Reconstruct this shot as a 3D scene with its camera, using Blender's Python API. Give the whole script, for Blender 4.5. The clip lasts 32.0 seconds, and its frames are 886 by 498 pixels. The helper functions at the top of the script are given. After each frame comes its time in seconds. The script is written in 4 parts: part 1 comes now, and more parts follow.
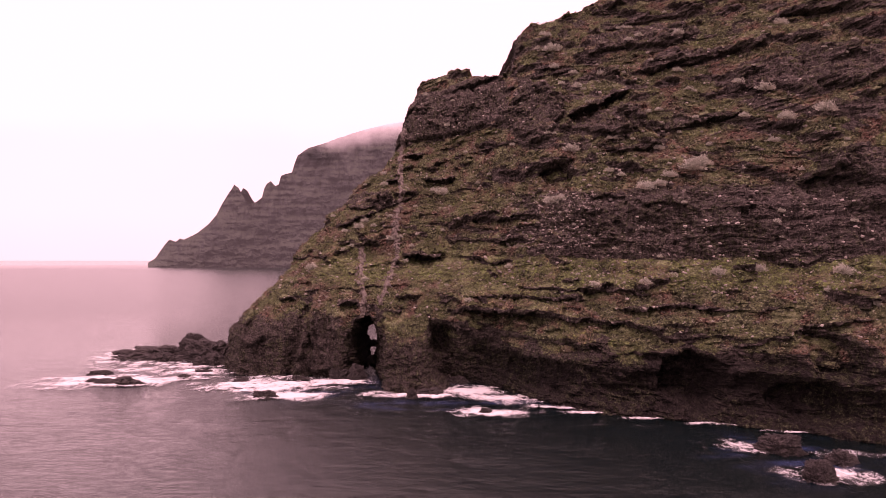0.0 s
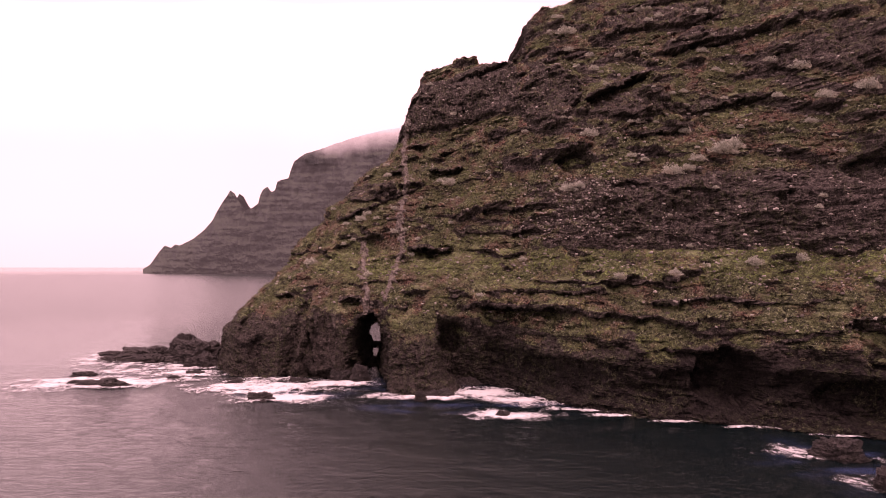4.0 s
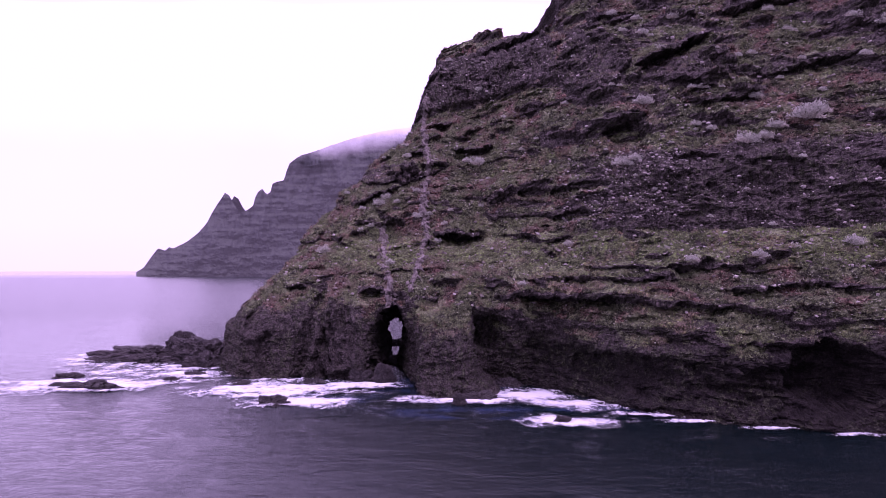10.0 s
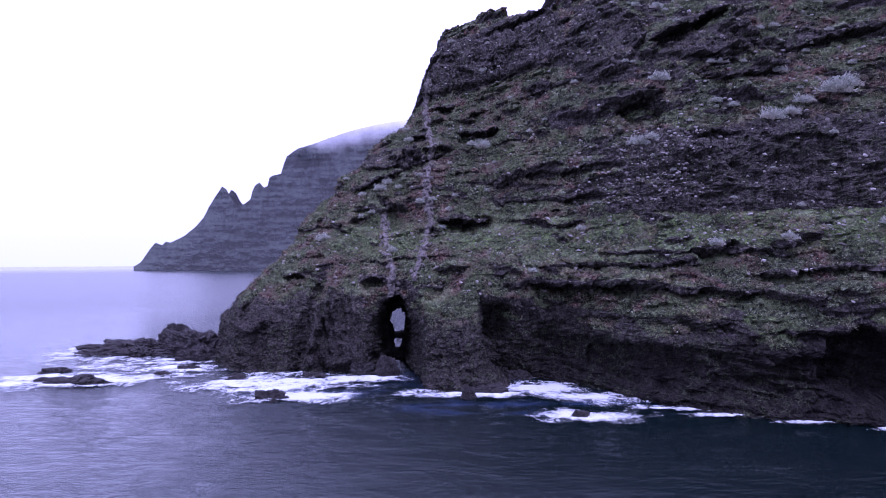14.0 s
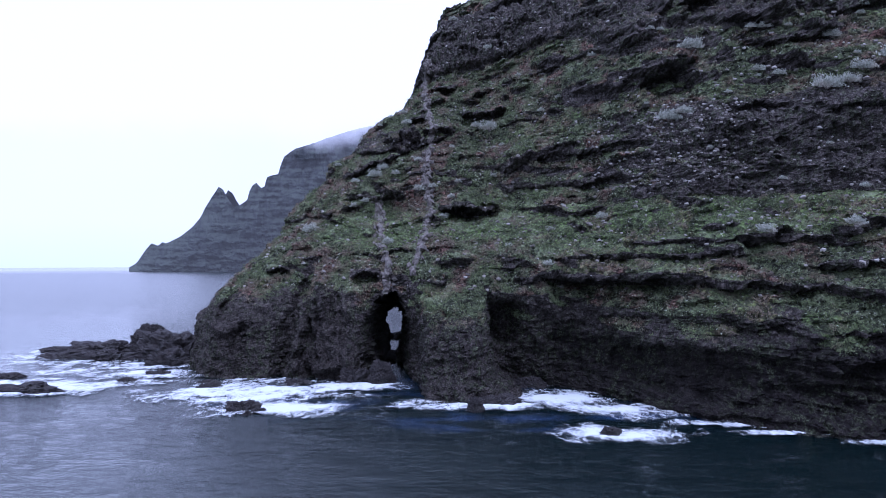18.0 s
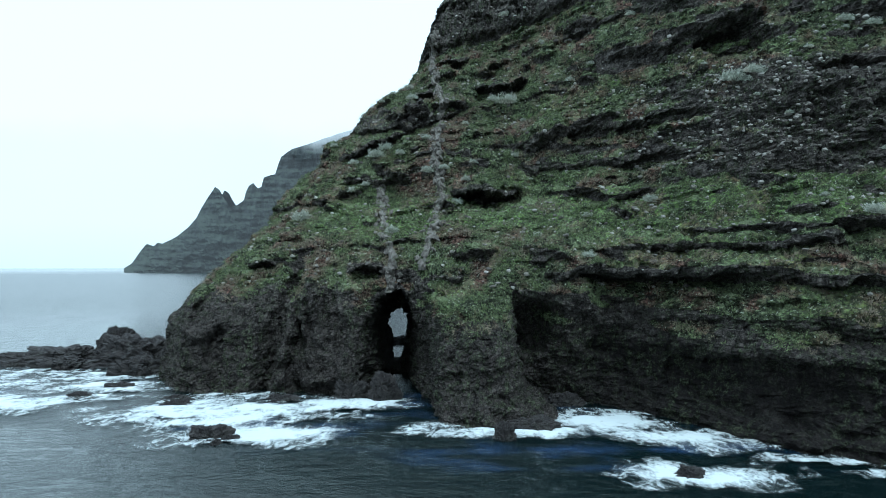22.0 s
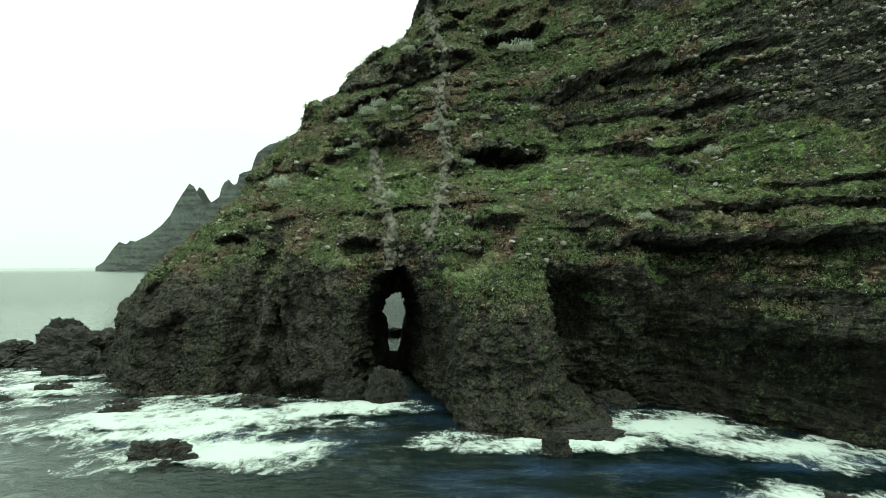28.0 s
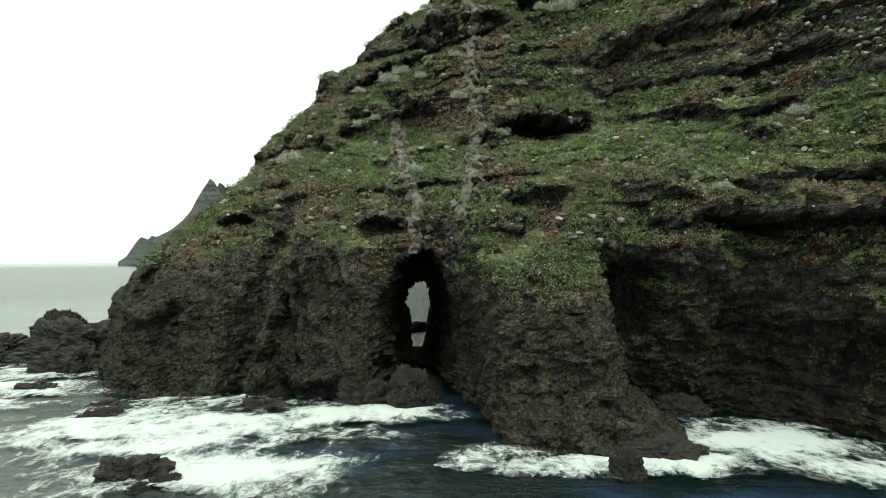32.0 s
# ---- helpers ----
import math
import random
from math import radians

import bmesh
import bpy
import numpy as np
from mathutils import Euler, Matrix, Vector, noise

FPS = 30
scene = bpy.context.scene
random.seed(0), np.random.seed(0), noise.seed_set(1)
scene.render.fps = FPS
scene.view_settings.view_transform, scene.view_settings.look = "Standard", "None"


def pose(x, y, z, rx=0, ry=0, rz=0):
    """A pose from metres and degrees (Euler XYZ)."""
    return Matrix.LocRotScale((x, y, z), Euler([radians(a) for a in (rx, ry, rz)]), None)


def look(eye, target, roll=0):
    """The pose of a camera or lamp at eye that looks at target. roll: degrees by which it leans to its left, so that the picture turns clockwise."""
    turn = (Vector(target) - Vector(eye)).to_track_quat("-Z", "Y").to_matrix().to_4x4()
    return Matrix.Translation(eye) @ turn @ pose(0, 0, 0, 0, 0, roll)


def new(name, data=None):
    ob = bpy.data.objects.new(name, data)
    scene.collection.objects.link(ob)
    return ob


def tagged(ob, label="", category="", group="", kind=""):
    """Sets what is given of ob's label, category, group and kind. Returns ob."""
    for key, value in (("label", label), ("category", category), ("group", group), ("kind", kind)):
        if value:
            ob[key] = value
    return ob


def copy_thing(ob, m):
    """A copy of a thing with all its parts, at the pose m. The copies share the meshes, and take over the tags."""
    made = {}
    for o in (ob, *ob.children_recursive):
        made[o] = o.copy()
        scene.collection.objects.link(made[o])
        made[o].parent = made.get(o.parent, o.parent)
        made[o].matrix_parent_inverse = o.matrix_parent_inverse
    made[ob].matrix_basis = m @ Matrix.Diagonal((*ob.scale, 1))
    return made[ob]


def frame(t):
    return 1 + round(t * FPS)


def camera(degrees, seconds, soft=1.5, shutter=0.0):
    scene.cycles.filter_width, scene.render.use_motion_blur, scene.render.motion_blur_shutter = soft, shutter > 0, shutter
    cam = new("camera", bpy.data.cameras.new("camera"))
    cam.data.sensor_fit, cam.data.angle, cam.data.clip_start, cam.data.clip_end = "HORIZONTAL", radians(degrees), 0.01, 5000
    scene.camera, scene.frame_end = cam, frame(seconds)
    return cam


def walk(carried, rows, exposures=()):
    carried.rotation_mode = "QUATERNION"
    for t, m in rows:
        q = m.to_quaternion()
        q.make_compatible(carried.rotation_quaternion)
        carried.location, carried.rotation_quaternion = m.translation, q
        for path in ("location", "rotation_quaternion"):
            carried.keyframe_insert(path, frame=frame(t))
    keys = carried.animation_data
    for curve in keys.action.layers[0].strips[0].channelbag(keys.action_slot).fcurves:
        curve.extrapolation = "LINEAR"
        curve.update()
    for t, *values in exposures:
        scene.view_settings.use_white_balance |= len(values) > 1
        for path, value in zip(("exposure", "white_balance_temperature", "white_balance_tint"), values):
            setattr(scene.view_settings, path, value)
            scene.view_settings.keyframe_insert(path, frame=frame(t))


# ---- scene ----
cam = camera(66.7, 32.0, 0.8)
METRES, EYE, TILT, LEAN, TURN = 60.0, 17.0, 0.8, 0.0, 0.0
ROWS = [
    (0.0, 0.0, 0.0, 0.0, 0.0, 0.0, -0.0),
    (0.5, -0.0038, 0.0101, -0.0042, -0.01, 0.05, 0.04),
    (1.0, -0.0072, 0.0224, -0.0093, -0.04, 0.15, 0.04),
    (1.5, -0.0105, 0.0347, -0.0137, -0.09, 0.21, 0.06),
    (2.0, -0.0138, 0.0483, -0.0185, -0.15, 0.3, 0.07),
    (2.5, -0.017, 0.0613, -0.0228, -0.2, 0.39, 0.03),
    (4.5, -0.0335, 0.1205, -0.0375, -0.36, 0.68, -0.07),
    (5.0, -0.0399, 0.1355, -0.0418, -0.41, 0.73, -0.12),
    (5.5, -0.0464, 0.1492, -0.0454, -0.44, 0.77, -0.11),
    (6.0, -0.0547, 0.1638, -0.0495, -0.48, 0.82, -0.08),
    (6.5, -0.0626, 0.1777, -0.0524, -0.52, 0.79, -0.04),
    (7.0, -0.0714, 0.191, -0.0571, -0.57, 0.79, -0.05),
    (7.5, -0.0784, 0.2037, -0.0604, -0.61, 0.8, -0.03),
    (8.0, -0.085, 0.2187, -0.0629, -0.63, 0.8, 0.01),
    (8.5, -0.0902, 0.233, -0.0646, -0.65, 0.81, 0.03),
    (9.0, -0.0953, 0.2497, -0.0668, -0.69, 0.9, 0.04),
    (9.5, -0.0998, 0.2644, -0.0688, -0.73, 0.95, 0.04),
    (10.0, -0.104, 0.2795, -0.0705, -0.78, 0.92, 0.06),
    (10.5, -0.1076, 0.2908, -0.0707, -0.83, 0.81, 0.11),
    (11.0, -0.11, 0.2998, -0.0717, -0.88, 0.79, 0.1),
    (11.5, -0.1123, 0.3056, -0.0724, -0.9, 0.55, 0.17),
    (12.0, -0.1142, 0.3117, -0.074, -0.91, 0.44, 0.24),
    (12.5, -0.1154, 0.3182, -0.0757, -0.92, 0.38, 0.3),
    (13.0, -0.1165, 0.3266, -0.0781, -0.93, 0.38, 0.33),
    (13.5, -0.1172, 0.3356, -0.0798, -0.95, 0.34, 0.37),
    (14.0, -0.1171, 0.3465, -0.083, -0.95, 0.36, 0.35),
    (14.5, -0.1173, 0.3577, -0.0856, -0.96, 0.32, 0.36),
    (16.5, -0.1191, 0.4248, -0.0936, -1.06, 0.33, 0.4),
    (17.0, -0.119, 0.4467, -0.0965, -1.05, 0.43, 0.35),
    (17.5, -0.12, 0.4679, -0.0984, -1.09, 0.46, 0.31),
    (18.0, -0.1213, 0.4916, -0.1003, -1.12, 0.5, 0.26),
    (18.5, -0.1229, 0.5141, -0.102, -1.15, 0.51, 0.24),
    (19.0, -0.1248, 0.539, -0.1037, -1.18, 0.54, 0.2),
    (19.5, -0.1274, 0.5614, -0.1053, -1.23, 0.59, 0.17),
    (20.0, -0.1299, 0.586, -0.107, -1.25, 0.65, 0.17),
    (20.5, -0.1326, 0.608, -0.1086, -1.28, 0.69, 0.13),
    (21.0, -0.1356, 0.6313, -0.1104, -1.3, 0.71, 0.12),
    (21.5, -0.1387, 0.6516, -0.1125, -1.31, 0.71, 0.1),
    (22.0, -0.1423, 0.6724, -0.1154, -1.33, 0.66, 0.1),
    (22.5, -0.1457, 0.6898, -0.1182, -1.34, 0.59, 0.1),
    (23.0, -0.1499, 0.7063, -0.122, -1.35, 0.54, 0.08),
    (23.5, -0.1538, 0.7191, -0.1251, -1.36, 0.47, 0.11),
    (24.0, -0.1577, 0.7315, -0.129, -1.33, 0.4, 0.13),
    (24.5, -0.1613, 0.7423, -0.1317, -1.29, 0.37, 0.19),
    (25.0, -0.1647, 0.7546, -0.1351, -1.26, 0.37, 0.25),
    (25.5, -0.1677, 0.7668, -0.1382, -1.23, 0.38, 0.31),
    (27.5, -0.1753, 0.8326, -0.1475, -2.96, 0.41, 0.33),
    (28.0, -0.1775, 0.8508, -0.1489, -3.19, 0.48, 0.36),
    (28.5, -0.1795, 0.8675, -0.1502, -3.2, 0.49, 0.32),
    (29.0, -0.1807, 0.8848, -0.1519, -3.17, 0.49, 0.32),
    (29.5, -0.1819, 0.8995, -0.1537, -3.14, 0.43, 0.32),
    (30.0, -0.1834, 0.914, -0.1553, -3.02, 0.32, 0.37),
    (30.5, -0.1844, 0.9261, -0.1569, -2.74, 0.22, 0.4),
    (31.0, -0.1853, 0.9374, -0.1589, -2.16, 0.15, 0.41),
    (31.5, -0.1855, 0.9469, -0.1612, -1.59, 0.16, 0.4),
    (32.0, -0.1858, 0.9551, -0.1631, -1.57, 0.1, 0.39),
]
EXPOSURES = [(0, -0.16, 8500, 92), (1, -0.16, 9300, 82), (2, -0.14, 8900, 60), (4.5, -0.16, 8200, 88), (6, -0.16, 7000, 100), (7.5, -0.16, 6450, 102), (9, -0.16, 6000, 103), (10, -0.16, 5800, 100), (11, -0.16, 5500, 90), (13, -0.16, 5000, 70), (15.5, -0.16, 4700, 56), (17, -0.16, 4750, 42), (19, -0.14, 4750, 26), (21, -0.08, 4850, 4), (23, -0.08, 5150, -14), (25, -0.08, 5700, -24), (28, -0.05, 6600, -27), (30, -0.03, 6800, -26), (31, -0.03, 6800, -21), (32, -0.03, 6750, -12)]
walk(cam, [(t, pose(0, 0, EYE, TILT, LEAN, TURN) @ pose(METRES * x, METRES * y, METRES * z, 90 + pitch, roll, yaw)) for t, x, y, z, yaw, pitch, roll in ROWS], EXPOSURES)

# ---- light and base colours ----
SKY_ZENITH, SKY_HIGH, SKY_MID, SKY_LOW = (2.5, 2.5, 2.5, 1), (1.28, 1.28, 1.28, 1), (1.26, 1.29, 1.28, 1), (1.15, 1.22, 1.21, 1)
SKY_POWER, SUN_POWER = 1.0, 1.7
ROCK_DARK, ROCK_MID, ROCK_LIGHT = (0.023, 0.0195, 0.0185), (0.065, 0.056, 0.051), (0.160, 0.142, 0.126)
ROCK_BED, ROCK_PALE, ROCK_WET = (0.024, 0.021, 0.0185), (0.230, 0.215, 0.190), (0.0085, 0.0072, 0.0070)
TURF_DARK, TURF_MID, TURF_LIGHT = (0.0165, 0.0180, 0.0112), (0.095, 0.112, 0.062), (0.244, 0.284, 0.155)
SOIL_DARK, SOIL_MID, SOIL_LIGHT = (0.025, 0.015, 0.012), (0.150, 0.086, 0.066), (0.315, 0.195, 0.155)
DRY_BLADE = (0.190, 0.145, 0.115)
TURF_PALE, TURF_LUSH = (0.40, 0.43, 0.33), (0.188, 0.292, 0.074)
DYKE_LIGHT = (0.19, 0.19, 0.165)
SHRUB_LOW, SHRUB_HIGH, SHRUB_DRY = (0.25, 0.27, 0.22), (0.50, 0.52, 0.44), (0.38, 0.36, 0.29)
FAR_DARK, FAR_LIGHT, FAR_TURF = (0.026, 0.032, 0.033), (0.070, 0.080, 0.080), (0.050, 0.062, 0.050)
MIST = 0.05
SEA_DEEP, SEA_BLUE, SEA_MILKY = (0.0010, 0.0040, 0.0045), (0.0016, 0.0075, 0.0085), (0.016, 0.032, 0.070)

# ---- world and sun: a bright, flat overcast over the sea ----
world = bpy.data.worlds.new("overcast_sky")
scene.world = world
world.use_nodes = True
wn, wl = world.node_tree.nodes, world.node_tree.links
wn.clear()
w_out = wn.new("ShaderNodeOutputWorld")
w_bg = wn.new("ShaderNodeBackground")
w_sky = wn.new("ShaderNodeTexSky")
w_sky.sky_type = "NISHITA"
w_sky.sun_disc = False
w_sky.sun_elevation, w_sky.sun_rotation = radians(52), radians(168)
w_sky.dust_density = 6.0
w_mul = wn.new("ShaderNodeMix"); w_mul.data_type = "RGBA"; w_mul.blend_type = "MULTIPLY"
w_mul.inputs["Factor"].default_value = 1.0
w_mul.inputs["B"].default_value = (0.1, 0.1, 0.1, 1)
w_tc = wn.new("ShaderNodeTexCoord")
w_sep = wn.new("ShaderNodeSeparateXYZ")
w_ramp = wn.new("ShaderNodeValToRGB")
w_noise = wn.new("ShaderNodeTexNoise")
w_noise.inputs["Scale"].default_value = 2.2
w_noise.inputs["Detail"].default_value = 5
w_cloud = wn.new("ShaderNodeMix"); w_cloud.data_type = "RGBA"; w_cloud.blend_type = "MULTIPLY"
w_cloud.inputs["Factor"].default_value = 1.0
w_cr = wn.new("ShaderNodeMapRange")
w_cr.inputs["From Min"].default_value, w_cr.inputs["From Max"].default_value = 0.3, 0.7
w_cr.inputs["To Min"].default_value, w_cr.inputs["To Max"].default_value = 0.97, 1.03
w_mix = wn.new("ShaderNodeMix"); w_mix.data_type = "RGBA"
w_mix.inputs["Factor"].default_value = 0.93
els = w_ramp.color_ramp.elements
els[0].position, els[0].color = 0.5, SKY_LOW
els[1].position, els[1].color = 0.68, SKY_HIGH
e = els.new(1.0); e.color = SKY_ZENITH
e = els.new(0.53); e.color = SKY_MID
wl.new(w_tc.outputs["Generated"], w_sep.inputs[0])
w_map = wn.new("ShaderNodeMapRange")
w_map.inputs["From Min"].default_value, w_map.inputs["From Max"].default_value = -1.0, 1.0
wl.new(w_sep.outputs["Z"], w_map.inputs["Value"])
wl.new(w_map.outputs[0], w_ramp.inputs[0])
wl.new(w_tc.outputs["Generated"], w_noise.inputs["Vector"])
wl.new(w_noise.outputs["Fac"], w_cr.inputs["Value"])
wl.new(w_ramp.outputs[0], w_cloud.inputs["A"])
wl.new(w_cr.outputs[0], w_cloud.inputs["B"])
wl.new(w_sky.outputs[0], w_mul.inputs["A"])
wl.new(w_mul.outputs["Result"], w_mix.inputs["A"])
wl.new(w_cloud.outputs["Result"], w_mix.inputs["B"])
wl.new(w_mix.outputs["Result"], w_bg.inputs["Color"])
w_bg.inputs["Strength"].default_value = SKY_POWER
wl.new(w_bg.outputs[0], w_out.inputs[0])

sun = new("sun", bpy.data.lights.new("sun", "SUN"))
sun.data.energy, sun.data.angle, sun.data.color = SUN_POWER, radians(11), (1.0, 0.97, 0.92)
sun.matrix_world = look((20, -50, 140), (0, 40, 20))


# ---- small tools ----
def smooth(a, b, v):
    t = np.clip((v - a) / (b - a), 0, 1)
    return t * t * (3 - 2 * t)


_rng = np.random.RandomState(7)
_perm = np.concatenate([_rng.permutation(256)] * 3).astype(np.int32)
_grad = _rng.normal(size=(256, 3))
_grad /= np.linalg.norm(_grad, axis=1)[:, None]
_grads = [np.ascontiguousarray(_grad[:, c]).astype(np.float32) for c in range(3)]


def lattice(x, y, z):
    """Gradient noise of one block of points."""
    cells = [np.floor(c) for c in (x, y, z)]
    xf, yf, zf = [(c - f).astype(np.float32) for c, f in zip((x, y, z), cells)]
    xi, yi, zi = [f.astype(np.int32) & 255 for f in cells]
    u, v, w = [f * f * f * (f * (f * 6 - 15) + 10) for f in (xf, yf, zf)]
    planes = []
    for i in (0, 1):
        pa, rows = _perm[xi + i] + yi, []
        for j in (0, 1):
            pb = _perm[pa + j] + zi
            ends = []
            for k in (0, 1):
                h = _perm[pb + k]
                ends.append(_grads[0][h] * (xf - i) + _grads[1][h] * (yf - j) + _grads[2][h] * (zf - k))
            rows.append(ends[0] + w * (ends[1] - ends[0]))
        planes.append(rows[0] + v * (rows[1] - rows[0]))
    return planes[0] + u * (planes[1] - planes[0])


def perlin(x, y, z):
    """Gradient noise of arrays, about -0.7 to 0.7."""
    parts = [np.asarray(c, float) for c in (x, y, z)]
    shape = np.broadcast_shapes(*[c.shape for c in parts])
    count = int(np.prod(shape))
    flat = [np.broadcast_to(c, shape).reshape(-1) if c.ndim else c for c in parts]
    if not shape:
        return float(lattice(*parts))
    out = np.empty(count)
    for a in range(0, count, 16384):
        out[a:a + 16384] = lattice(*[c[a:a + 16384] if c.ndim else c for c in flat])
    return out.reshape(shape)


def fbm(x, y, z, octaves=4, gain=0.5):
    total, amp = 0.0, 1.0
    for o in range(octaves):
        total = total + amp * perlin(np.asarray(x) * 2 ** o + 17.3 * o, np.asarray(y) * 2 ** o + 5.1 * o, np.asarray(z) * 2 ** o)
        amp *= gain
    return total


def ridged(x, y, z, octaves=3):
    total, amp = 0.0, 1.0
    for o in range(octaves):
        total = total + amp * (1 - 2.4 * np.abs(perlin(np.asarray(x) * 2 ** o + 3.7 * o, np.asarray(y) * 2 ** o, np.asarray(z) * 2 ** o + 9.2 * o)))
        amp *= 0.5
    return total


def mesh_object(name, verts, faces, material, parent=None, smooth_shade=False, label=""):
    me = bpy.data.meshes.new(name)
    verts = np.asarray(verts, dtype=np.float32)
    if isinstance(faces, np.ndarray):
        n, k = faces.shape
        me.vertices.add(len(verts)); me.vertices.foreach_set("co", verts.ravel())
        me.loops.add(n * k); me.loops.foreach_set("vertex_index", faces.astype(np.int32).ravel())
        me.polygons.add(n)
        me.polygons.foreach_set("loop_start", np.arange(0, n * k, k, dtype=np.int32))
        me.update(calc_edges=True)
    else:
        me.from_pydata(verts.tolist(), [], faces)
    me.polygons.foreach_set("use_smooth", np.full(len(me.polygons), smooth_shade))
    me.materials.append(material)
    ob = new(name, me)
    if parent is not None:
        ob.parent = parent
    if label:
        tagged(ob, label)
    return ob


def grid_faces(nu, nv, keep=None):
    """Quads of a grid whose vertex (i, j) is i * nv + j."""
    i, j = np.meshgrid(np.arange(nu - 1), np.arange(nv - 1), indexing="ij")
    a = i * nv + j
    f = np.stack([a, a + nv, a + nv + 1, a + 1], -1)
    return f.reshape(-1, 4) if keep is None else f[keep]


def attribute(ob, name, values):
    at = ob.data.attributes.new(name, "FLOAT", "POINT")
    at.data.foreach_set("value", np.asarray(values, dtype=np.float32).ravel())


# ---- materials ----
class Mat:
    """A node material, written from the output back."""

    def __init__(self, name, rough=0.9, spec=0.3):
        self.m = bpy.data.materials.new(name)
        self.m.use_nodes = True
        self.n, self.l = self.m.node_tree.nodes, self.m.node_tree.links
        self.b = self.n["Principled BSDF"]
        self.out = self.n["Material Output"]
        self.b.inputs["Roughness"].default_value = rough
        self.b.inputs["Specular IOR Level"].default_value = spec
        self.tc = self.n.new("ShaderNodeTexCoord")

    def link(self, a, b):
        self.l.new(a, b)

    def coords(self, scale=(1, 1, 1)):
        mp = self.n.new("ShaderNodeMapping")
        mp.inputs["Scale"].default_value = scale
        self.link(self.tc.outputs["Object"], mp.inputs[0])
        return mp.outputs[0]

    def noise(self, scale, detail=4, rough=0.6, stretch=(1, 1, 1), distort=0.0):
        t = self.n.new("ShaderNodeTexNoise")
        t.inputs["Scale"].default_value, t.inputs["Detail"].default_value = scale, detail
        t.inputs["Roughness"].default_value, t.inputs["Distortion"].default_value = rough, distort
        self.link(self.coords(stretch), t.inputs["Vector"])
        return t.outputs["Fac"]

    def voronoi(self, scale, stretch=(1, 1, 1), feature="F1"):
        t = self.n.new("ShaderNodeTexVoronoi")
        t.feature = feature
        t.inputs["Scale"].default_value = scale
        self.link(self.coords(stretch), t.inputs["Vector"])
        return t

    def ramp(self, fac, stops, interp="LINEAR"):
        r = self.n.new("ShaderNodeValToRGB")
        r.color_ramp.interpolation = interp
        for i, (p, c) in enumerate(stops):
            e = r.color_ramp.elements[i] if i < 2 else r.color_ramp.elements.new(p)
            e.position, e.color = p, (*c, 1)
        self.link(fac, r.inputs[0])
        return r.outputs[0]

    def range(self, v, a, b, c=0.0, d=1.0):
        r = self.n.new("ShaderNodeMapRange")
        r.interpolation_type = "SMOOTHSTEP"
        for k, x in zip(("From Min", "From Max", "To Min", "To Max"), (a, b, c, d)):
            r.inputs[k].default_value = x
        self.link(v, r.inputs["Value"])
        return r.outputs[0]

    def maths(self, op, a, b=0.0):
        r = self.n.new("ShaderNodeMath")
        r.operation = op
        for i, v in enumerate((a, b)):
            if isinstance(v, (int, float)):
                r.inputs[i].default_value = v
            else:
                self.link(v, r.inputs[i])
        return r.outputs[0]

    def mix(self, fac, a, b, blend="MIX"):
        r = self.n.new("ShaderNodeMix")
        r.data_type, r.blend_type = "RGBA", blend
        for k, v in (("Factor", fac), ("A", a), ("B", b)):
            if isinstance(v, (int, float)):
                r.inputs[k].default_value = v
            elif isinstance(v, tuple):
                r.inputs[k].default_value = (*v, 1)
            else:
                self.link(v, r.inputs[k])
        return r.outputs["Result"]

    def attr(self, name):
        a = self.n.new("ShaderNodeAttribute")
        a.attribute_name = name
        return a.outputs["Fac"]

    def normal_z(self):
        g, s = self.n.new("ShaderNodeNewGeometry"), self.n.new("ShaderNodeSeparateXYZ")
        self.link(g.outputs["Normal"], s.inputs[0])
        return s.outputs["Z"]

    def height(self):
        s = self.n.new("ShaderNodeSeparateXYZ")
        self.link(self.tc.outputs["Object"], s.inputs[0])
        return s.outputs["Z"]

    def random(self, island=False):
        if island:
            return self.n.new("ShaderNodeNewGeometry").outputs["Random Per Island"]
        return self.n.new("ShaderNodeObjectInfo").outputs["Random"]

    def color(self, c):
        self.link(c, self.b.inputs["Base Color"])
        return self

    def bump(self, height, strength=0.5, distance=0.1, chain=None):
        b = self.n.new("ShaderNodeBump")
        b.inputs["Strength"].default_value, b.inputs["Distance"].default_value = strength, distance
        self.link(height, b.inputs["Height"])
        if chain is not None:
            self.link(chain, b.inputs["Normal"])
        self.link(b.outputs[0], self.b.inputs["Normal"])
        return b.outputs[0]


# basalt and tuff with turf on everything that is not too steep
k = Mat("cliff_rock_and_turf", 0.95, 0.12)
big = k.noise(0.12, 5, 0.6)
mid = k.noise(0.9, 6, 0.65)
fine = k.noise(6.0, 5, 0.7)
beds = k.noise(1.0, 5, 0.65, (0.10, 0.10, 1.6))
cols = k.noise(1.0, 4, 0.6, (1.6, 1.6, 0.14))
moss_low = k.noise(2.0, 6, 0.7, (1, 1, 0.6))
rock = k.ramp(mid, [(0.25, ROCK_DARK), (0.75, ROCK_LIGHT), (0.5, ROCK_MID)])
rock = k.mix(k.range(beds, 0.42, 0.62, 0.0, 0.55), rock, ROCK_BED)
rock = k.mix(k.range(k.noise(3.6, 7, 0.75), 0.50, 0.66, 0.0, 0.75), rock, ROCK_LIGHT)
rock = k.mix(k.range(fine, 0.54, 0.66, 0.0, 0.4), rock, ROCK_PALE)
rock = k.mix(k.range(k.noise(11.0, 3, 0.7), 0.56, 0.66, 0.0, 0.6), rock, ROCK_PALE)
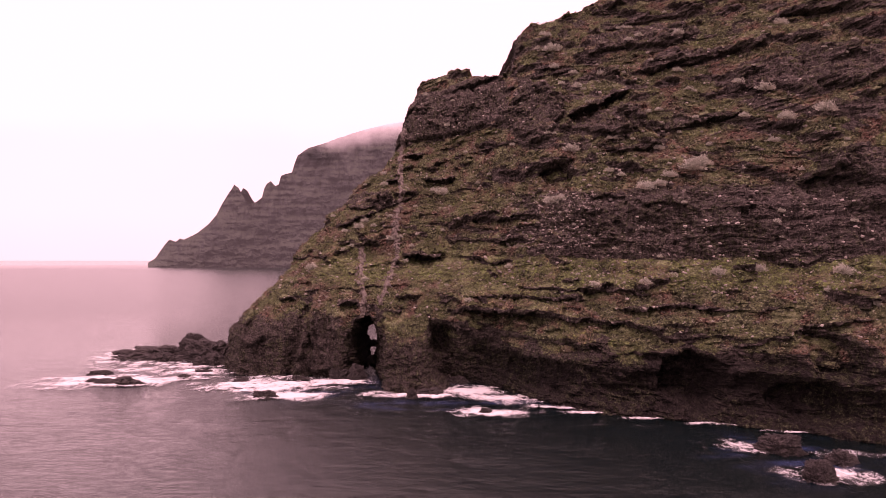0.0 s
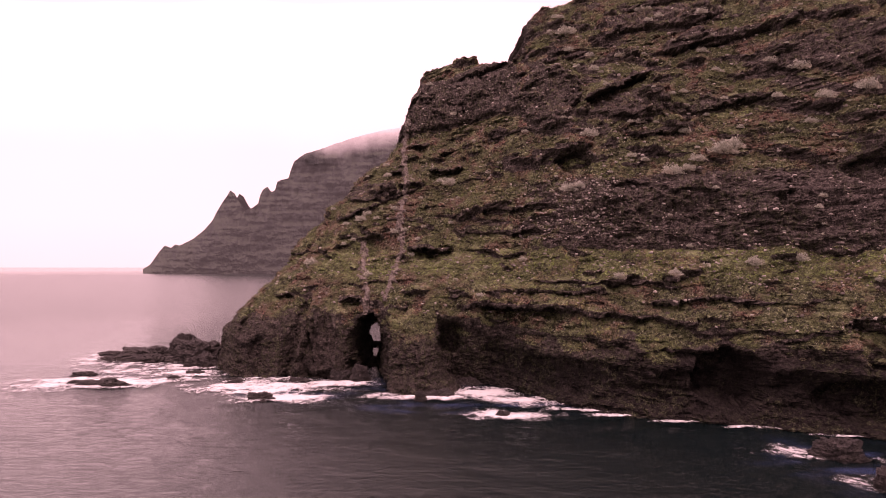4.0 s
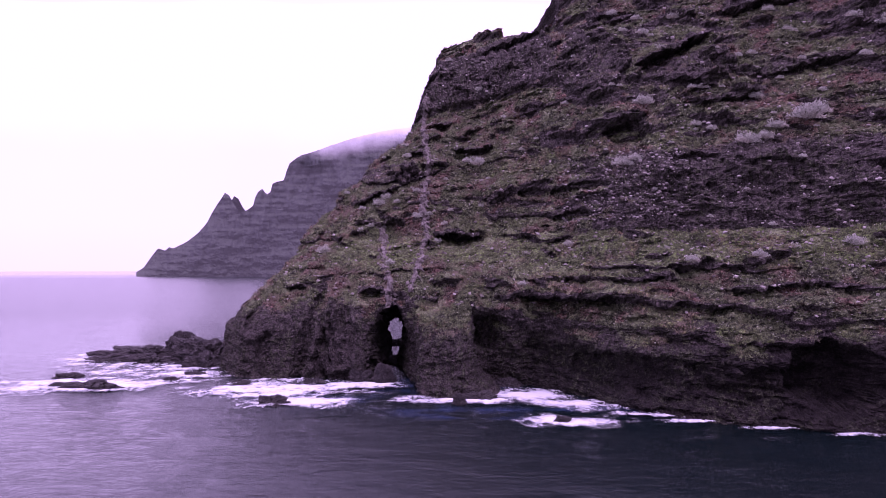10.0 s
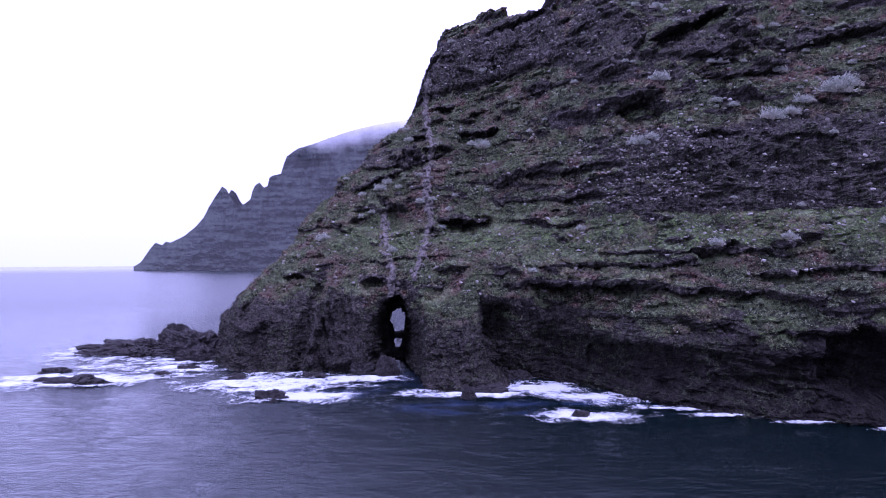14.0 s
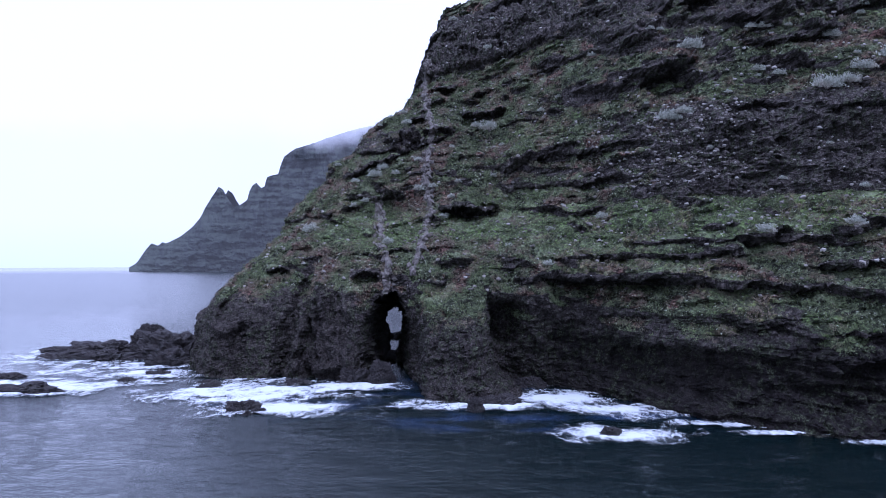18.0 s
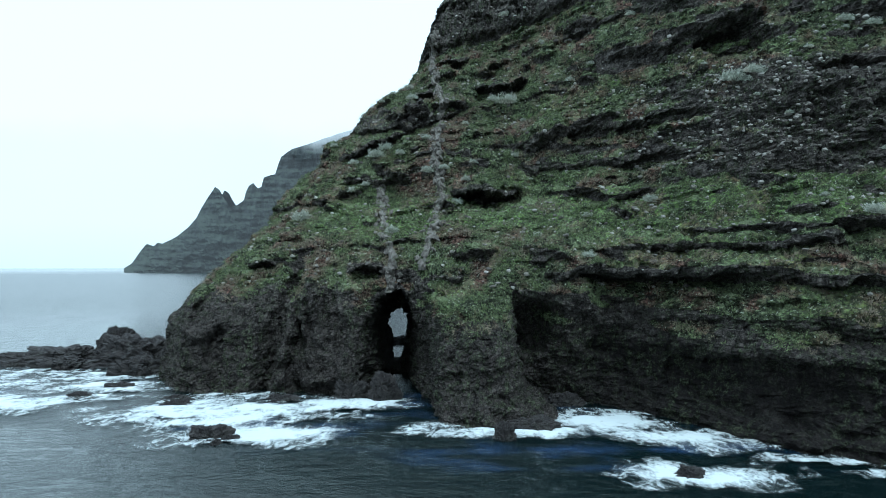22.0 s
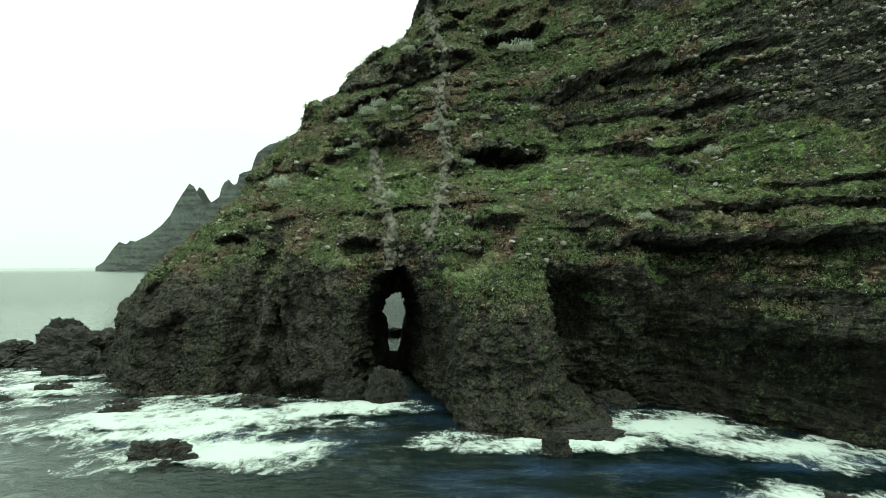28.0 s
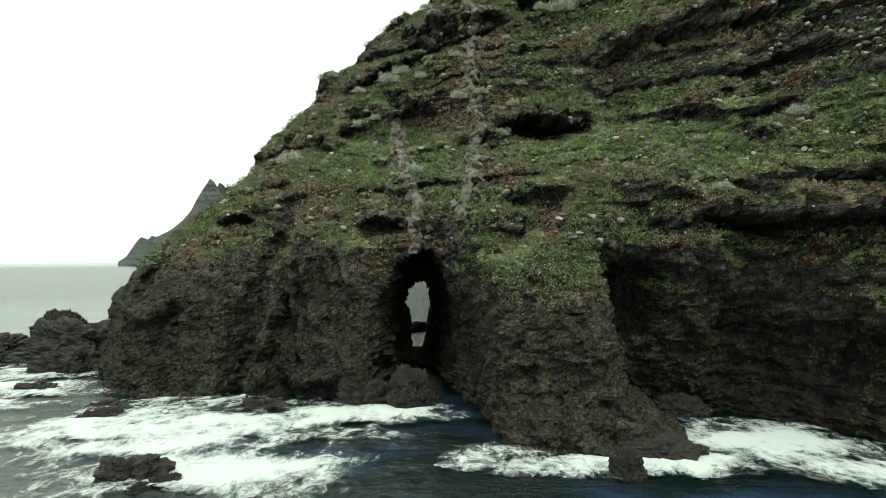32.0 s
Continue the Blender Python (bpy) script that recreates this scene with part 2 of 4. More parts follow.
rock = k.mix(k.range(k.noise(1.0, 5, 0.7, (2.6, 2.6, 0.28)), 0.50, 0.64, 0.0, 0.75), rock, ROCK_WET)
rock = k.mix(k.range(k.voronoi(1.7, (1, 1, 1.8), "DISTANCE_TO_EDGE").outputs["Distance"], 0.0, 0.07, 0.8, 0.0), rock, ROCK_WET)
rock = k.mix(k.range(cols, 0.6, 0.72, 0.0, 0.35), rock, ROCK_PALE)
wet = k.maths("ADD", k.height(), k.maths("MULTIPLY", k.maths("SUBTRACT", mid, 0.5), 5.0))
rock = k.mix(k.range(wet, 4.0, 11.0, 0.95, 0.0), rock, (0.55, 0.54, 0.54), "MULTIPLY")
# overhang shade at the near foot, painted near-black over dark wet rock
rock = k.mix(k.maths("MULTIPLY", k.attr("painted_dark"), k.range(mid, 0.35, 0.62, 1.0, 0.72)), rock, k.mix(k.range(fine, 0.48, 0.66), ROCK_WET, (0.017, 0.015, 0.014)))
rock = k.mix(k.maths("MULTIPLY", k.range(big, 0.40, 0.56, 0.1, 0.8), k.range(moss_low, 0.46, 0.6)), rock, k.mix(k.range(fine, 0.45, 0.62), TURF_DARK, TURF_MID))
moss = k.noise(3.2, 7, 0.75)
cushion = k.voronoi(2.4, (1, 1, 1.2)).outputs["Distance"]
sprig = k.voronoi(6.5).outputs["Distance"]
growth = k.maths("ADD", moss, k.maths("MULTIPLY", k.maths("SUBTRACT", 0.45, cushion), 0.35))
growth = k.maths("ADD", growth, k.maths("MULTIPLY", k.maths("SUBTRACT", 0.4, sprig), 0.25))
turf = k.ramp(growth, [(0.34, TURF_DARK), (0.70, TURF_LIGHT), (0.52, TURF_MID)])
soil = k.ramp(growth, [(0.34, SOIL_DARK), (0.70, SOIL_LIGHT), (0.52, SOIL_MID)])
turf = k.mix(k.range(k.noise(0.3, 7, 0.66), 0.47, 0.60), turf, soil)
turf = k.mix(k.maths("MULTIPLY", k.attr("lush"), k.range(k.noise(1.1, 6, 0.7), 0.36, 0.6, 0.25, 0.95)), turf, k.mix(k.range(growth, 0.36, 0.66), TURF_MID, TURF_LUSH))
patch = k.noise(0.45, 6, 0.66, (0.9, 0.9, 1.2))
turf = k.mix(k.range(patch, 0.34, 0.52, 0.75, 0.0), turf, TURF_DARK)
turf = k.mix(k.range(patch, 0.52, 0.66, 0.0, 0.55), turf, TURF_LIGHT)
turf = k.mix(k.range(k.noise(5.0, 3, 0.6), 0.62, 0.67, 0.0, 0.85), turf, TURF_PALE)
turf = k.mix(k.range(k.noise(8.5, 3, 0.6), 0.57, 0.66, 0.0, 0.8), turf, TURF_DARK)
cover = k.maths("ADD", k.attr("turf"), k.maths("MULTIPLY", k.maths("SUBTRACT", mid, 0.5), 0.9))
cover = k.maths("ADD", cover, k.maths("MULTIPLY", k.maths("SUBTRACT", fine, 0.5), 0.6))
cover = k.maths("ADD", cover, k.maths("MULTIPLY", k.maths("SUBTRACT", k.noise(1.0, 6, 0.7, (0.6, 0.6, 1.2)), 0.5), 1.1))
cover = k.range(cover, 0.34, 0.56)
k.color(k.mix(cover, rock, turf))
rubble = k.voronoi(2.3, (1, 1, 1.5)).outputs["Distance"]
first = k.bump(k.maths("ADD", mid, k.maths("ADD", k.maths("MULTIPLY", beds, 0.35), k.maths("MULTIPLY", cols, k.maths("SUBTRACT", 1.1, cover)))), 0.8, 0.42)
second = k.bump(k.maths("ADD", k.noise(2.6, 5, 0.65), k.maths("MULTIPLY", rubble, 0.25)), 0.7, 0.22, first)
third = k.bump(k.maths("MULTIPLY", growth, k.maths("ADD", k.maths("MULTIPLY", cover, 0.8), 0.2)), 1.0, 0.24, second)
k.bump(fine, 1.0, 0.12, third)
M_CLIFF = k.m

k = Mat("bare_wet_basalt", 0.7, 0.4)
mid = k.noise(1.4, 6, 0.65)
fine = k.noise(9.0, 5, 0.7)
rock = k.ramp(mid, [(0.25, ROCK_WET), (0.8, ROCK_MID), (0.5, ROCK_DARK)])
rock = k.mix(k.range(fine, 0.54, 0.70, 0.0, 0.45), rock, ROCK_LIGHT)
rock = k.mix(k.range(k.noise(0.7, 5, 0.7), 0.52, 0.64, 0.0, 0.5), rock, TURF_DARK)
k.color(rock)
k.bump(fine, 1.0, 0.10, k.bump(k.noise(3.0, 6, 0.7), 1.0, 0.2, k.bump(mid, 1.0, 0.3)))
M_BASALT = k.m

k = Mat("dyke_stone", 0.9, 0.25)
mid = k.noise(2.2, 6, 0.65)
fine = k.noise(12.0, 5, 0.7)
rock = k.ramp(mid, [(0.25, ROCK_MID), (0.7, DYKE_LIGHT), (0.48, ROCK_LIGHT)])
rock = k.mix(k.maths("MULTIPLY", k.random(), 0.25), rock, ROCK_MID)
rock = k.mix(k.range(k.noise(3.0, 6, 0.7), 0.52, 0.66, 0.0, 0.5), rock, TURF_MID)
k.color(rock)
k.bump(fine, 0.8, 0.05, k.bump(mid, 0.8, 0.12))
M_DYKE = k.m

k = Mat("loose_stone", 0.92, 0.25)
rock = k.ramp(k.random(True), [(0.0, ROCK_MID), (1.0, (0.36, 0.345, 0.31)), (0.6, ROCK_PALE)])
k.color(k.mix(k.range(k.noise(5.0, 5), 0.5, 0.7, 0.0, 0.4), rock, ROCK_MID))
M_STONE = k.m

k = Mat("far_headland_rock", 0.95, 0.1)
mid = k.noise(0.03, 6, 0.65)
beds = k.noise(1.0, 5, 0.6, (0.006, 0.006, 0.11))
rock = k.ramp(mid, [(0.3, FAR_DARK), (0.7, FAR_LIGHT)])
rock = k.mix(k.range(beds, 0.45, 0.6, 0.0, 0.6), rock, FAR_DARK)
far_slope = k.maths("ADD", k.normal_z(), k.maths("MULTIPLY", k.maths("SUBTRACT", mid, 0.5), 1.2))
k.color(k.mix(k.range(far_slope, 0.3, 0.6, 0.0, 0.8), rock, FAR_TURF))
k.bump(k.noise(0.12, 6, 0.7), 1.0, 5.0)
M_FAR = k.m

k = Mat("sea_water", 0.11, 0.5)
k.b.inputs["IOR"].default_value = 1.5
k.b.inputs["Specular Tint"].default_value = (0.85, 1.0, 0.88, 1)
deep = k.mix(k.noise(0.05, 3, 0.5), SEA_DEEP, SEA_BLUE)
k.color(k.mix(k.range(k.attr("shallow"), 0.05, 1.0, 0.0, 1.0), deep, SEA_MILKY))
k.link(k.range(k.attr("far"), 0.0, 1.0, 0.07, 0.24), k.b.inputs["Roughness"])
swell = k.noise(0.2, 4, 0.55, (0.7, 1.3, 1.0), 0.4)
chop = k.noise(1.2, 5, 0.62, (0.7, 1.25, 1.0), 0.3)
ripple = k.noise(4.2, 5, 0.68, (0.7, 1.3, 1.0), 0.3)
k.bump(ripple, 0.8, 0.06, k.bump(chop, 0.72, 0.18, k.bump(swell, 0.4, 0.5)))
M_SEA = k.m

k = Mat("sea_foam", 0.85, 0.2)
k.b.inputs["Base Color"].default_value = (0.56, 0.60, 0.60, 1)
lace = k.noise(1.3, 12, 0.78, (1.0, 0.6, 1.0), 1.2)
cells = k.voronoi(0.9, (1.1, 0.7, 1.0), "DISTANCE_TO_EDGE").outputs["Distance"]
net = k.range(cells, 0.0, 0.30, 0.10, -0.06)
spray = k.noise(5.5, 6, 0.75, (1.1, 0.7, 1.0), 0.4)
dens = k.maths("ADD", k.maths("ADD", k.attr("foam"), k.maths("MULTIPLY", k.maths("SUBTRACT", lace, 0.5), 1.9)), k.maths("ADD", net, k.maths("MULTIPLY", k.maths("SUBTRACT", spray, 0.5), 0.9)))
clear = k.n.new("ShaderNodeBsdfTransparent")
blend = k.n.new("ShaderNodeMixShader")
k.link(k.range(dens, 0.20, 0.95), blend.inputs[0])
k.link(clear.outputs[0], blend.inputs[1])
k.link(k.b.outputs[0], blend.inputs[2])
k.link(blend.outputs[0], k.out.inputs["Surface"])
k.bump(spray, 0.7, 0.10)
M_FOAM = k.m


def leaf_material(name, low, high, dry):
    k = Mat(name, 0.8, 0.25)
    c = k.ramp(k.random(True), [(0.0, low), (1.0, high)])
    k.color(k.mix(k.range(k.noise(0.3, 7, 0.66), 0.46, 0.60, 0.0, 0.8), c, dry))
    return k.m


M_TUFT = leaf_material("turf_blades", (0.050, 0.059, 0.029), (0.186, 0.222, 0.102), DRY_BLADE)
M_SHRUB = leaf_material("pale_shrub_leaves", SHRUB_LOW, SHRUB_HIGH, SHRUB_DRY)
M_BUSH = leaf_material("green_bush_leaves", (0.040, 0.049, 0.025), (0.160, 0.202, 0.087), DRY_BLADE)
k = Mat("shrub_wood", 0.9, 0.2)
k.color(k.ramp(k.noise(8.0, 4), [(0.3, (0.10, 0.085, 0.07)), (0.7, (0.24, 0.22, 0.19))]))
M_WOOD = k.m

# ---- the headland: depth of its face as a function of place along it and height ----
FOOT_X = [-62, -50, -42, -36, -34, -30, -26, -22, -17, -14.5, -12.5, -10.0, -8.4, -7.6, -4, -0.5, 0.8, 1.6, 4, 7, 9, 12, 16, 22, 30, 38, 46, 60, 105]
FOOT_Y = [118, 116, 113, 110, 104, 99, 97.5, 97.5, 97, 96, 97, 98.5, 96, 88.0, 85.5, 85.5, 88, 94, 93, 90, 86, 79.5, 75, 72, 69, 64, 58, 48, 22]
BODY_X = [-62, -36, -30, -21, -9, 0, 8, 16, 24, 36, 60, 105]
BODY_Y = [118, 107, 101, 97.5, 93, 89.5, 84.5, 76.5, 71.5, 65, 49, 23]
RISE_Z = [-4, 0, 3, 7, 11, 14, 17, 18, 23, 26, 31, 36, 45, 52, 60, 75]
RISE_Y = [-1.2, 0, 0.6, 1.8, 4.2, 7.2, 10.2, 10.6, 12.3, 15.2, 18.4, 21.5, 29, 36, 42, 52]
EDGE_Z = [-4, 0, 4, 8, 10.3, 12.5, 14.7, 17.5, 19.5, 21, 22.5, 24.0, 27, 30, 32, 34, 38, 41, 46, 49, 52, 75]
EDGE_X = [-35.2, -35.3, -35.4, -32.4, -30.0, -27.5, -26.4, -26.1, -25.0, -23.2, -20.9, -20.6, -17.3, -15.8, -14.2, -11, -8.3, -7.3, -6.6, -5.7, -4.6, -3]
TOP_X = [-60, -6, -2.3, 1, 4.5, 8, 11.5, 12.3, 13.2, 15.8, 20, 24, 26, 40, 60, 105]
TOP_Z = [54, 54, 55, 55.5, 53.4, 49.8, 49.0, 52, 57, 59, 58, 60, 61, 66, 70, 72]
NEAR_Z, NEAR_Y = [0, 8, 20, 31, 40, 60], [2, 5, 7, 5, 1.5, 1]
# hollows and sea caves: place along the face, height, half width, half height, depth
HOLLOWS = [
    (-13.7, 9.9, 1.9, 0.95, 2.2), (-23.4, 10.4, 1.8, 0.6, 1.3), (-0.3, 6.0, 1.7, 2.6, 2.6), (15.8, 28.4, 2.5, 1.7, 3.4), (6.3, 22.6, 1.7, 0.9, 1.8),
    (9.4, 22.0, 1.4, 0.8, 1.6), (10.0, 19.2, 2.2, 0.8, 2.0), (-5.0, 35.2, 2.2, 1.0, 2.2), (-8.9, 29.6, 1.9, 1.0, 2.0), (43.9, 25.0, 3.6, 1.7, 3.0),
    (50.0, 49.7, 5.0, 1.4, 2.6), (26.5, 4.2, 3.4, 3.2, 4.0), (38.4, 7.4, 3.0, 2.4, 3.2), (36.5, 3.0, 3.6, 2.4, 3.0), (12.0, 3.0, 4.0, 2.2, 2.0),
    (-19.5, 2.6, 1.2, 3.4, 1.6), (-26.5, 3.0, 1.0, 3.0, 1.2), (11.5, 22.7, 1.8, 0.6, 1.4), (-29.0, 7.5, 1.2, 2.6, 1.4), (21.0, 24.4, 1.6, 0.7, 1.2),
]
# overhanging ledges: from (x, z) to (x, z), depth of the undercut, its height
LEDGES = [
    (-19.0, 21.8, -9.0, 25.6, 2.2, 1.5), (-9.0, 25.6, -3.5, 28.0, 1.2, 0.8), (-3.4, 30.2, 2.0, 30.4, 3.2, 1.8), (-6.2, 17.5, 0.2, 17.3, 3.0, 1.4), (-16.5, 12.5, -3.0, 13.1, 1.2, 0.7),
    (3.0, 10.0, 13.0, 10.2, 3.2, 1.5), (13.0, 10.0, 24.0, 9.4, 2.6, 1.3), (1.0, 49.0, 12.0, 48.7, 2.4, 1.3), (18.0, 37.4, 26.5, 41.0, 3.0, 2.2),
    (29.0, 34.0, 38.0, 35.2, 2.2, 1.0), (22.0, 31.2, 28.5, 31.8, 2.0, 1.0), (1.0, 19.4, 9.0, 19.6, 0.9, 0.6), (26.0, 53.6, 38.0, 54.4, 2.2, 1.2),
    (-12.0, 15.9, -4.0, 15.6, 0.9, 0.5), (-28.0, 13.2, -20.0, 13.0, 0.7, 0.5), (6.0, 7.2, 20.0, 7.0, 1.0, 0.6), (-2.0, 33.6, 12.0, 35.0, 1.2, 0.8),
    (10.0, 45.0, 20.0, 46.6, 1.4, 0.9), (27.0, 44.0, 44.0, 46.0, 1.8, 1.2), (-18.0, 19.6, -11.0, 19.2, 0.8, 0.5), (30.0, 8.0, 44.0, 11.5, 1.6, 0.8),
    (2.0, 11.8, 18.0, 12.0, 1.6, 0.8), (8.0, 13.3, 26.0, 13.0, 1.3, 0.7), (14.0, 6.8, 30.0, 6.2, 1.8, 0.8), (20.0, 11.0, 36.0, 11.6, 2.0, 1.0), (3.0, 8.6, 15.0, 8.3, 1.6, 0.7),
]
# bare crags: place along the face, height, half width, half height
CRAGS = [(14.0, 40.0, 3.6, 6.0), (45.0, 41.0, 8.0, 3.6), (46.0, 26.5, 5.0, 4.5), (30.0, 51.0, 8.0, 2.4), (22.5, 36.5, 5.0, 2.6), (-13.0, 27.0, 6.0, 1.6), (34.0, 45.5, 6.0, 1.6)]
ARCH_X, ARCH_TOP, ARCH_LOW = -11.82, 5.9, 0.95      # the hole right through the point


def arch_recess(x, z):
    """0 outside, 1 in the middle of the deep cleft that leads to the hole."""
    half = np.interp(z, [-4, 0, 4, 6.2, 7.6, 8.6], [2.6, 2.6, 2.7, 2.4, 1.7, 0.05])
    mid = ARCH_X + np.interp(z, [-4, 2, 9], [0.4, 0.2, 0.6])
    d = 1 - np.abs(x - mid) / half
    return np.where(z < 8.6, np.clip(d, 0, 1), 0)


def hole(x, z, grow=0.0):
    wob = 0.08 * perlin(x * 1.3, 3.3, z * 1.3)
    half = np.interp(z, [0.8, 1.3, 3.0, 4.8, 5.5, 5.9, 6.2], [0.25, 0.42, 0.55, 0.92, 0.9, 0.45, 0.1]) + wob + grow
    return (np.abs(x - ARCH_X - 0.06 * (z - 3)) < half) & (z > ARCH_LOW - grow) & (z < ARCH_TOP + grow)


def back_depth(x, z):
    bay = 11 * np.exp(-((x + 12) / 6) ** 2) * (1 - smooth(7, 11, z))      # a bay behind the arch, where the point is thin
    return 126 - bay + 26 * smooth(9, 27, z) + 2.0 * np.maximum(0, x + 6) + 2.5 * fbm(x / 9, 40.0, z / 7, 3)


def face_depth(x, z):
    # the buttress beside the cleft narrows upwards
    lean = np.interp(z, [0, 0.6, 2.0, 4.5, 9], [0, 1.2, 2.8, 3.0, 3.6]) * smooth(-6.5, -3.0, x) * (1 - smooth(2.0, 5.0, x))
    low, body = np.interp(x + lean, FOOT_X, FOOT_Y), np.interp(x, BODY_X, BODY_Y)
    h = smooth(4, 12, z + 2.0 * perlin(x / 6, 8.0, 0.5))
    y = low * (1 - h) + body * h + np.interp(z, RISE_Z, RISE_Y)
    # the slope leans back further over the point
    y = y + smooth(12, 19, z) * np.interp(x, [-30, -14, 0, 7, 14], [3, 4, 4.5, 2, 0])
    y = y + smooth(26, 40, z) * np.interp(x, [-20, -6, 4, 14], [9, 7, 4, 0])
    # slow bulges and gullies
    y = y + 1.8 * fbm(x / 15, 1.7, z / 17, 3) * smooth(1, 8, z) + 1.0 * fbm(x / 5, 4.1, z / 5, 3)
    return y


def face_detail(x, z, y):
    dip = z + 1.2 * fbm(x / 22, 2.2, 0.3, 3) + 0.5 * fbm(x / 5, 6.6, z / 5, 3)
    wall = smooth(17.0, 17.7, dip) * (1 - smooth(25.0, 27.5, dip - 2.5 * perlin(x / 6, 7, 0))) * smooth(10, 17, x + 4 * perlin(x / 5, 1, z / 5))
    crag = smooth(38.5, 39.5, dip) * (1 - smooth(49.5, 51, dip)) * (1 - smooth(8, 14, x))
    for cx, cz, rx, rz in CRAGS:
        wx, wz = x + 2.2 * fbm(x / 4, cx, z / 4, 3), z + 1.6 * fbm(x / 4, cz, z / 3, 3)
        crag = np.maximum(crag, 0.75 * smooth(0.0, 0.35, 1 - ((wx - cx) / rx) ** 2 - ((wz - cz) / rz) ** 2))
    low = 1 - smooth(8.5, 12.5, z + 3 * perlin(x / 7, 2.0, z / 7))
    turfy = np.clip(1 - wall - crag - low, 0, 1)
    # bedding: uneven courses that stand out or are worn back, strongest low down on the near side
    bed_amp = 0.06 + 0.45 * low * smooth(2, 8, x) + 0.12 * wall + 0.16 * smooth(0.05, 0.4, fbm(x / 9, 11.0, z / 5, 2))
    course = np.tanh(3.2 * perlin(x / 16, dip * 0.62, 0.5)) + 0.7 * np.tanh(4 * perlin(x / 8, dip * 1.5, 7.5)) + 0.4 * np.tanh(4 * perlin(x / 4, dip * 3.6, 2.5))
    y = y - bed_amp * course * (0.35 + 0.65 * smooth(-0.35, 0.25, perlin(x / 5, 3.3, z / 3)))
    # knobs and crags that break through the turf
    lump = fbm(x / 4.6, 9.0, dip / 3.2, 4, 0.55)
    y = y - 1.5 * smooth(0.05, 0.42, lump) * smooth(7, 11, z) * (1 - 0.5 * wall) - 0.5 * smooth(0.30, 0.46, lump)
    calm = smooth(-10, -6, x)
    y = y - (0.26 + 0.16 * calm) * ridged(x / 3.4, 3.0, z / 2.6, 4) * (0.18 + 0.82 * np.clip(low + 0.5 * wall + 0.5 * crag, 0, 1))
    # upright ribs and joints
    rib = 0.55 * wall + crag 
    y = y - 1.25 * rib * (ridged(x / 1.6 + 0.4 * perlin(x / 3, 2, z / 3), 6.0, z / 10, 3) - 0.7)
    y = y - 1.2 * crag
    flute = low * smooth(-22.5, -20.5, x) * (1 - smooth(-14.6, -13.4, x)) * smooth(0.2, 1.5, z)
    y = y - 2.1 * flute * (ridged((x + 0.16 * z) / 2.3 + 0.25 * perlin(x / 3, 2, z / 3), 6.0, z / 16, 2) - 0.6)
    # the crease between the point's rounded nose and the fluted wall
    y = y + 2.2 * low * smooth(0.0, 1.0, 1 - np.abs(x + 22.6 - 0.22 * z + 0.8 * perlin(x / 4, 1, z / 3)) / 1.3)
    # a worn, undercut foot on the near side
    foot = smooth(3, 9, x) * smooth(0.2, 1.6, z) * (1 - smooth(3.6, 5.2, z + 1.8 * perlin(x / 4, 6, 0.4)))
    y = y + 1.5 * foot * (0.85 + 0.6 * perlin(x / 3, 1.1, z / 4)) - 1.5 * smooth(-1, -6, x) * smooth(-10, -7.5, x) * (1 - smooth(0.3, 2.6, z + perlin(x, 1, z)))
    # rubble and roughness
    y = y + (0.42 + 0.2 * calm - 0.12 * turfy) * fbm(x / 1.9, 5.0, z / 1.4, 5, 0.72) + 0.16 * (low + wall + crag) * (ridged(x / 0.6, 2.0, z / 0.5, 2) - 0.6)
    # turf terraces: small ledges with undercut risers
    st = dip / (1.5 + 0.5 * perlin(x / 14, 15.0, z / 7)) + 1.1 * fbm(x / 6, 12.0, z / 7, 4)
    fr = st - np.floor(st)
    broken = smooth(-0.08, 0.26, fbm(x / 5, 14.0, z / 2.5, 3))
    y = y + (0.07 + 0.36 * broken) * (turfy + 0.25 * low * smooth(4, 7, z)) * (smooth(0.0, 0.82, fr) * (1 - smooth(0.9, 1.0, fr)) - 0.45)
    # cushions of turf
    y = y - 0.34 * turfy * (np.abs(perlin(x / 0.9, 0.2, z / 0.7)) + 0.6 * np.abs(perlin(x / 0.42, 4.2, z / 0.36)))
    for cx, cz, rx, rz, depth in HOLLOWS:
        ax = (x - cx + 1.1 * perlin(x / 1.7, cx, z / 1.7)) / rx
        az = (z - cz + 0.8 * perlin(x / 1.9, cz, z / 1.9)) / rz
        y = y + depth * smooth(0.0, 0.6, 1 - ax * ax - az * az)
    for n, (x0, z0, x1, z1, deep, tall) in enumerate(LEDGES):
        depth = deep * (1.0 if deep > 2.5 else 0.6)
        u = (x - x0) / (x1 - x0)
        dz = z - (z0 + (z1 - z0) * u) + 0.85 * fbm(x / 2.4, n * 3.1, z / 3, 4)
        ends = smooth(-0.04, 0.12, u) * (1 - smooth(0.88, 1.04, u)) * (0.55 + 0.6 * smooth(-0.25, 0.2, perlin(x / 2.2, n * 1.7, 0.5)))
        y = y + depth * ends * smooth(-tall * 1.3, -tall * 0.35, dz) * (1 - smooth(-0.16, 0.06, dz))
        y = y - 0.28 * depth * ends * smooth(-0.1, 0.15, dz) * (1 - smooth(0.3, 1.6, dz))
    bare = np.clip(wall * 0.9 + crag * 0.95 + low * (1 - smooth(2, 6.5, z + 3 * perlin(x / 5, 3, z / 5))), 0, 1)
    return y, bare


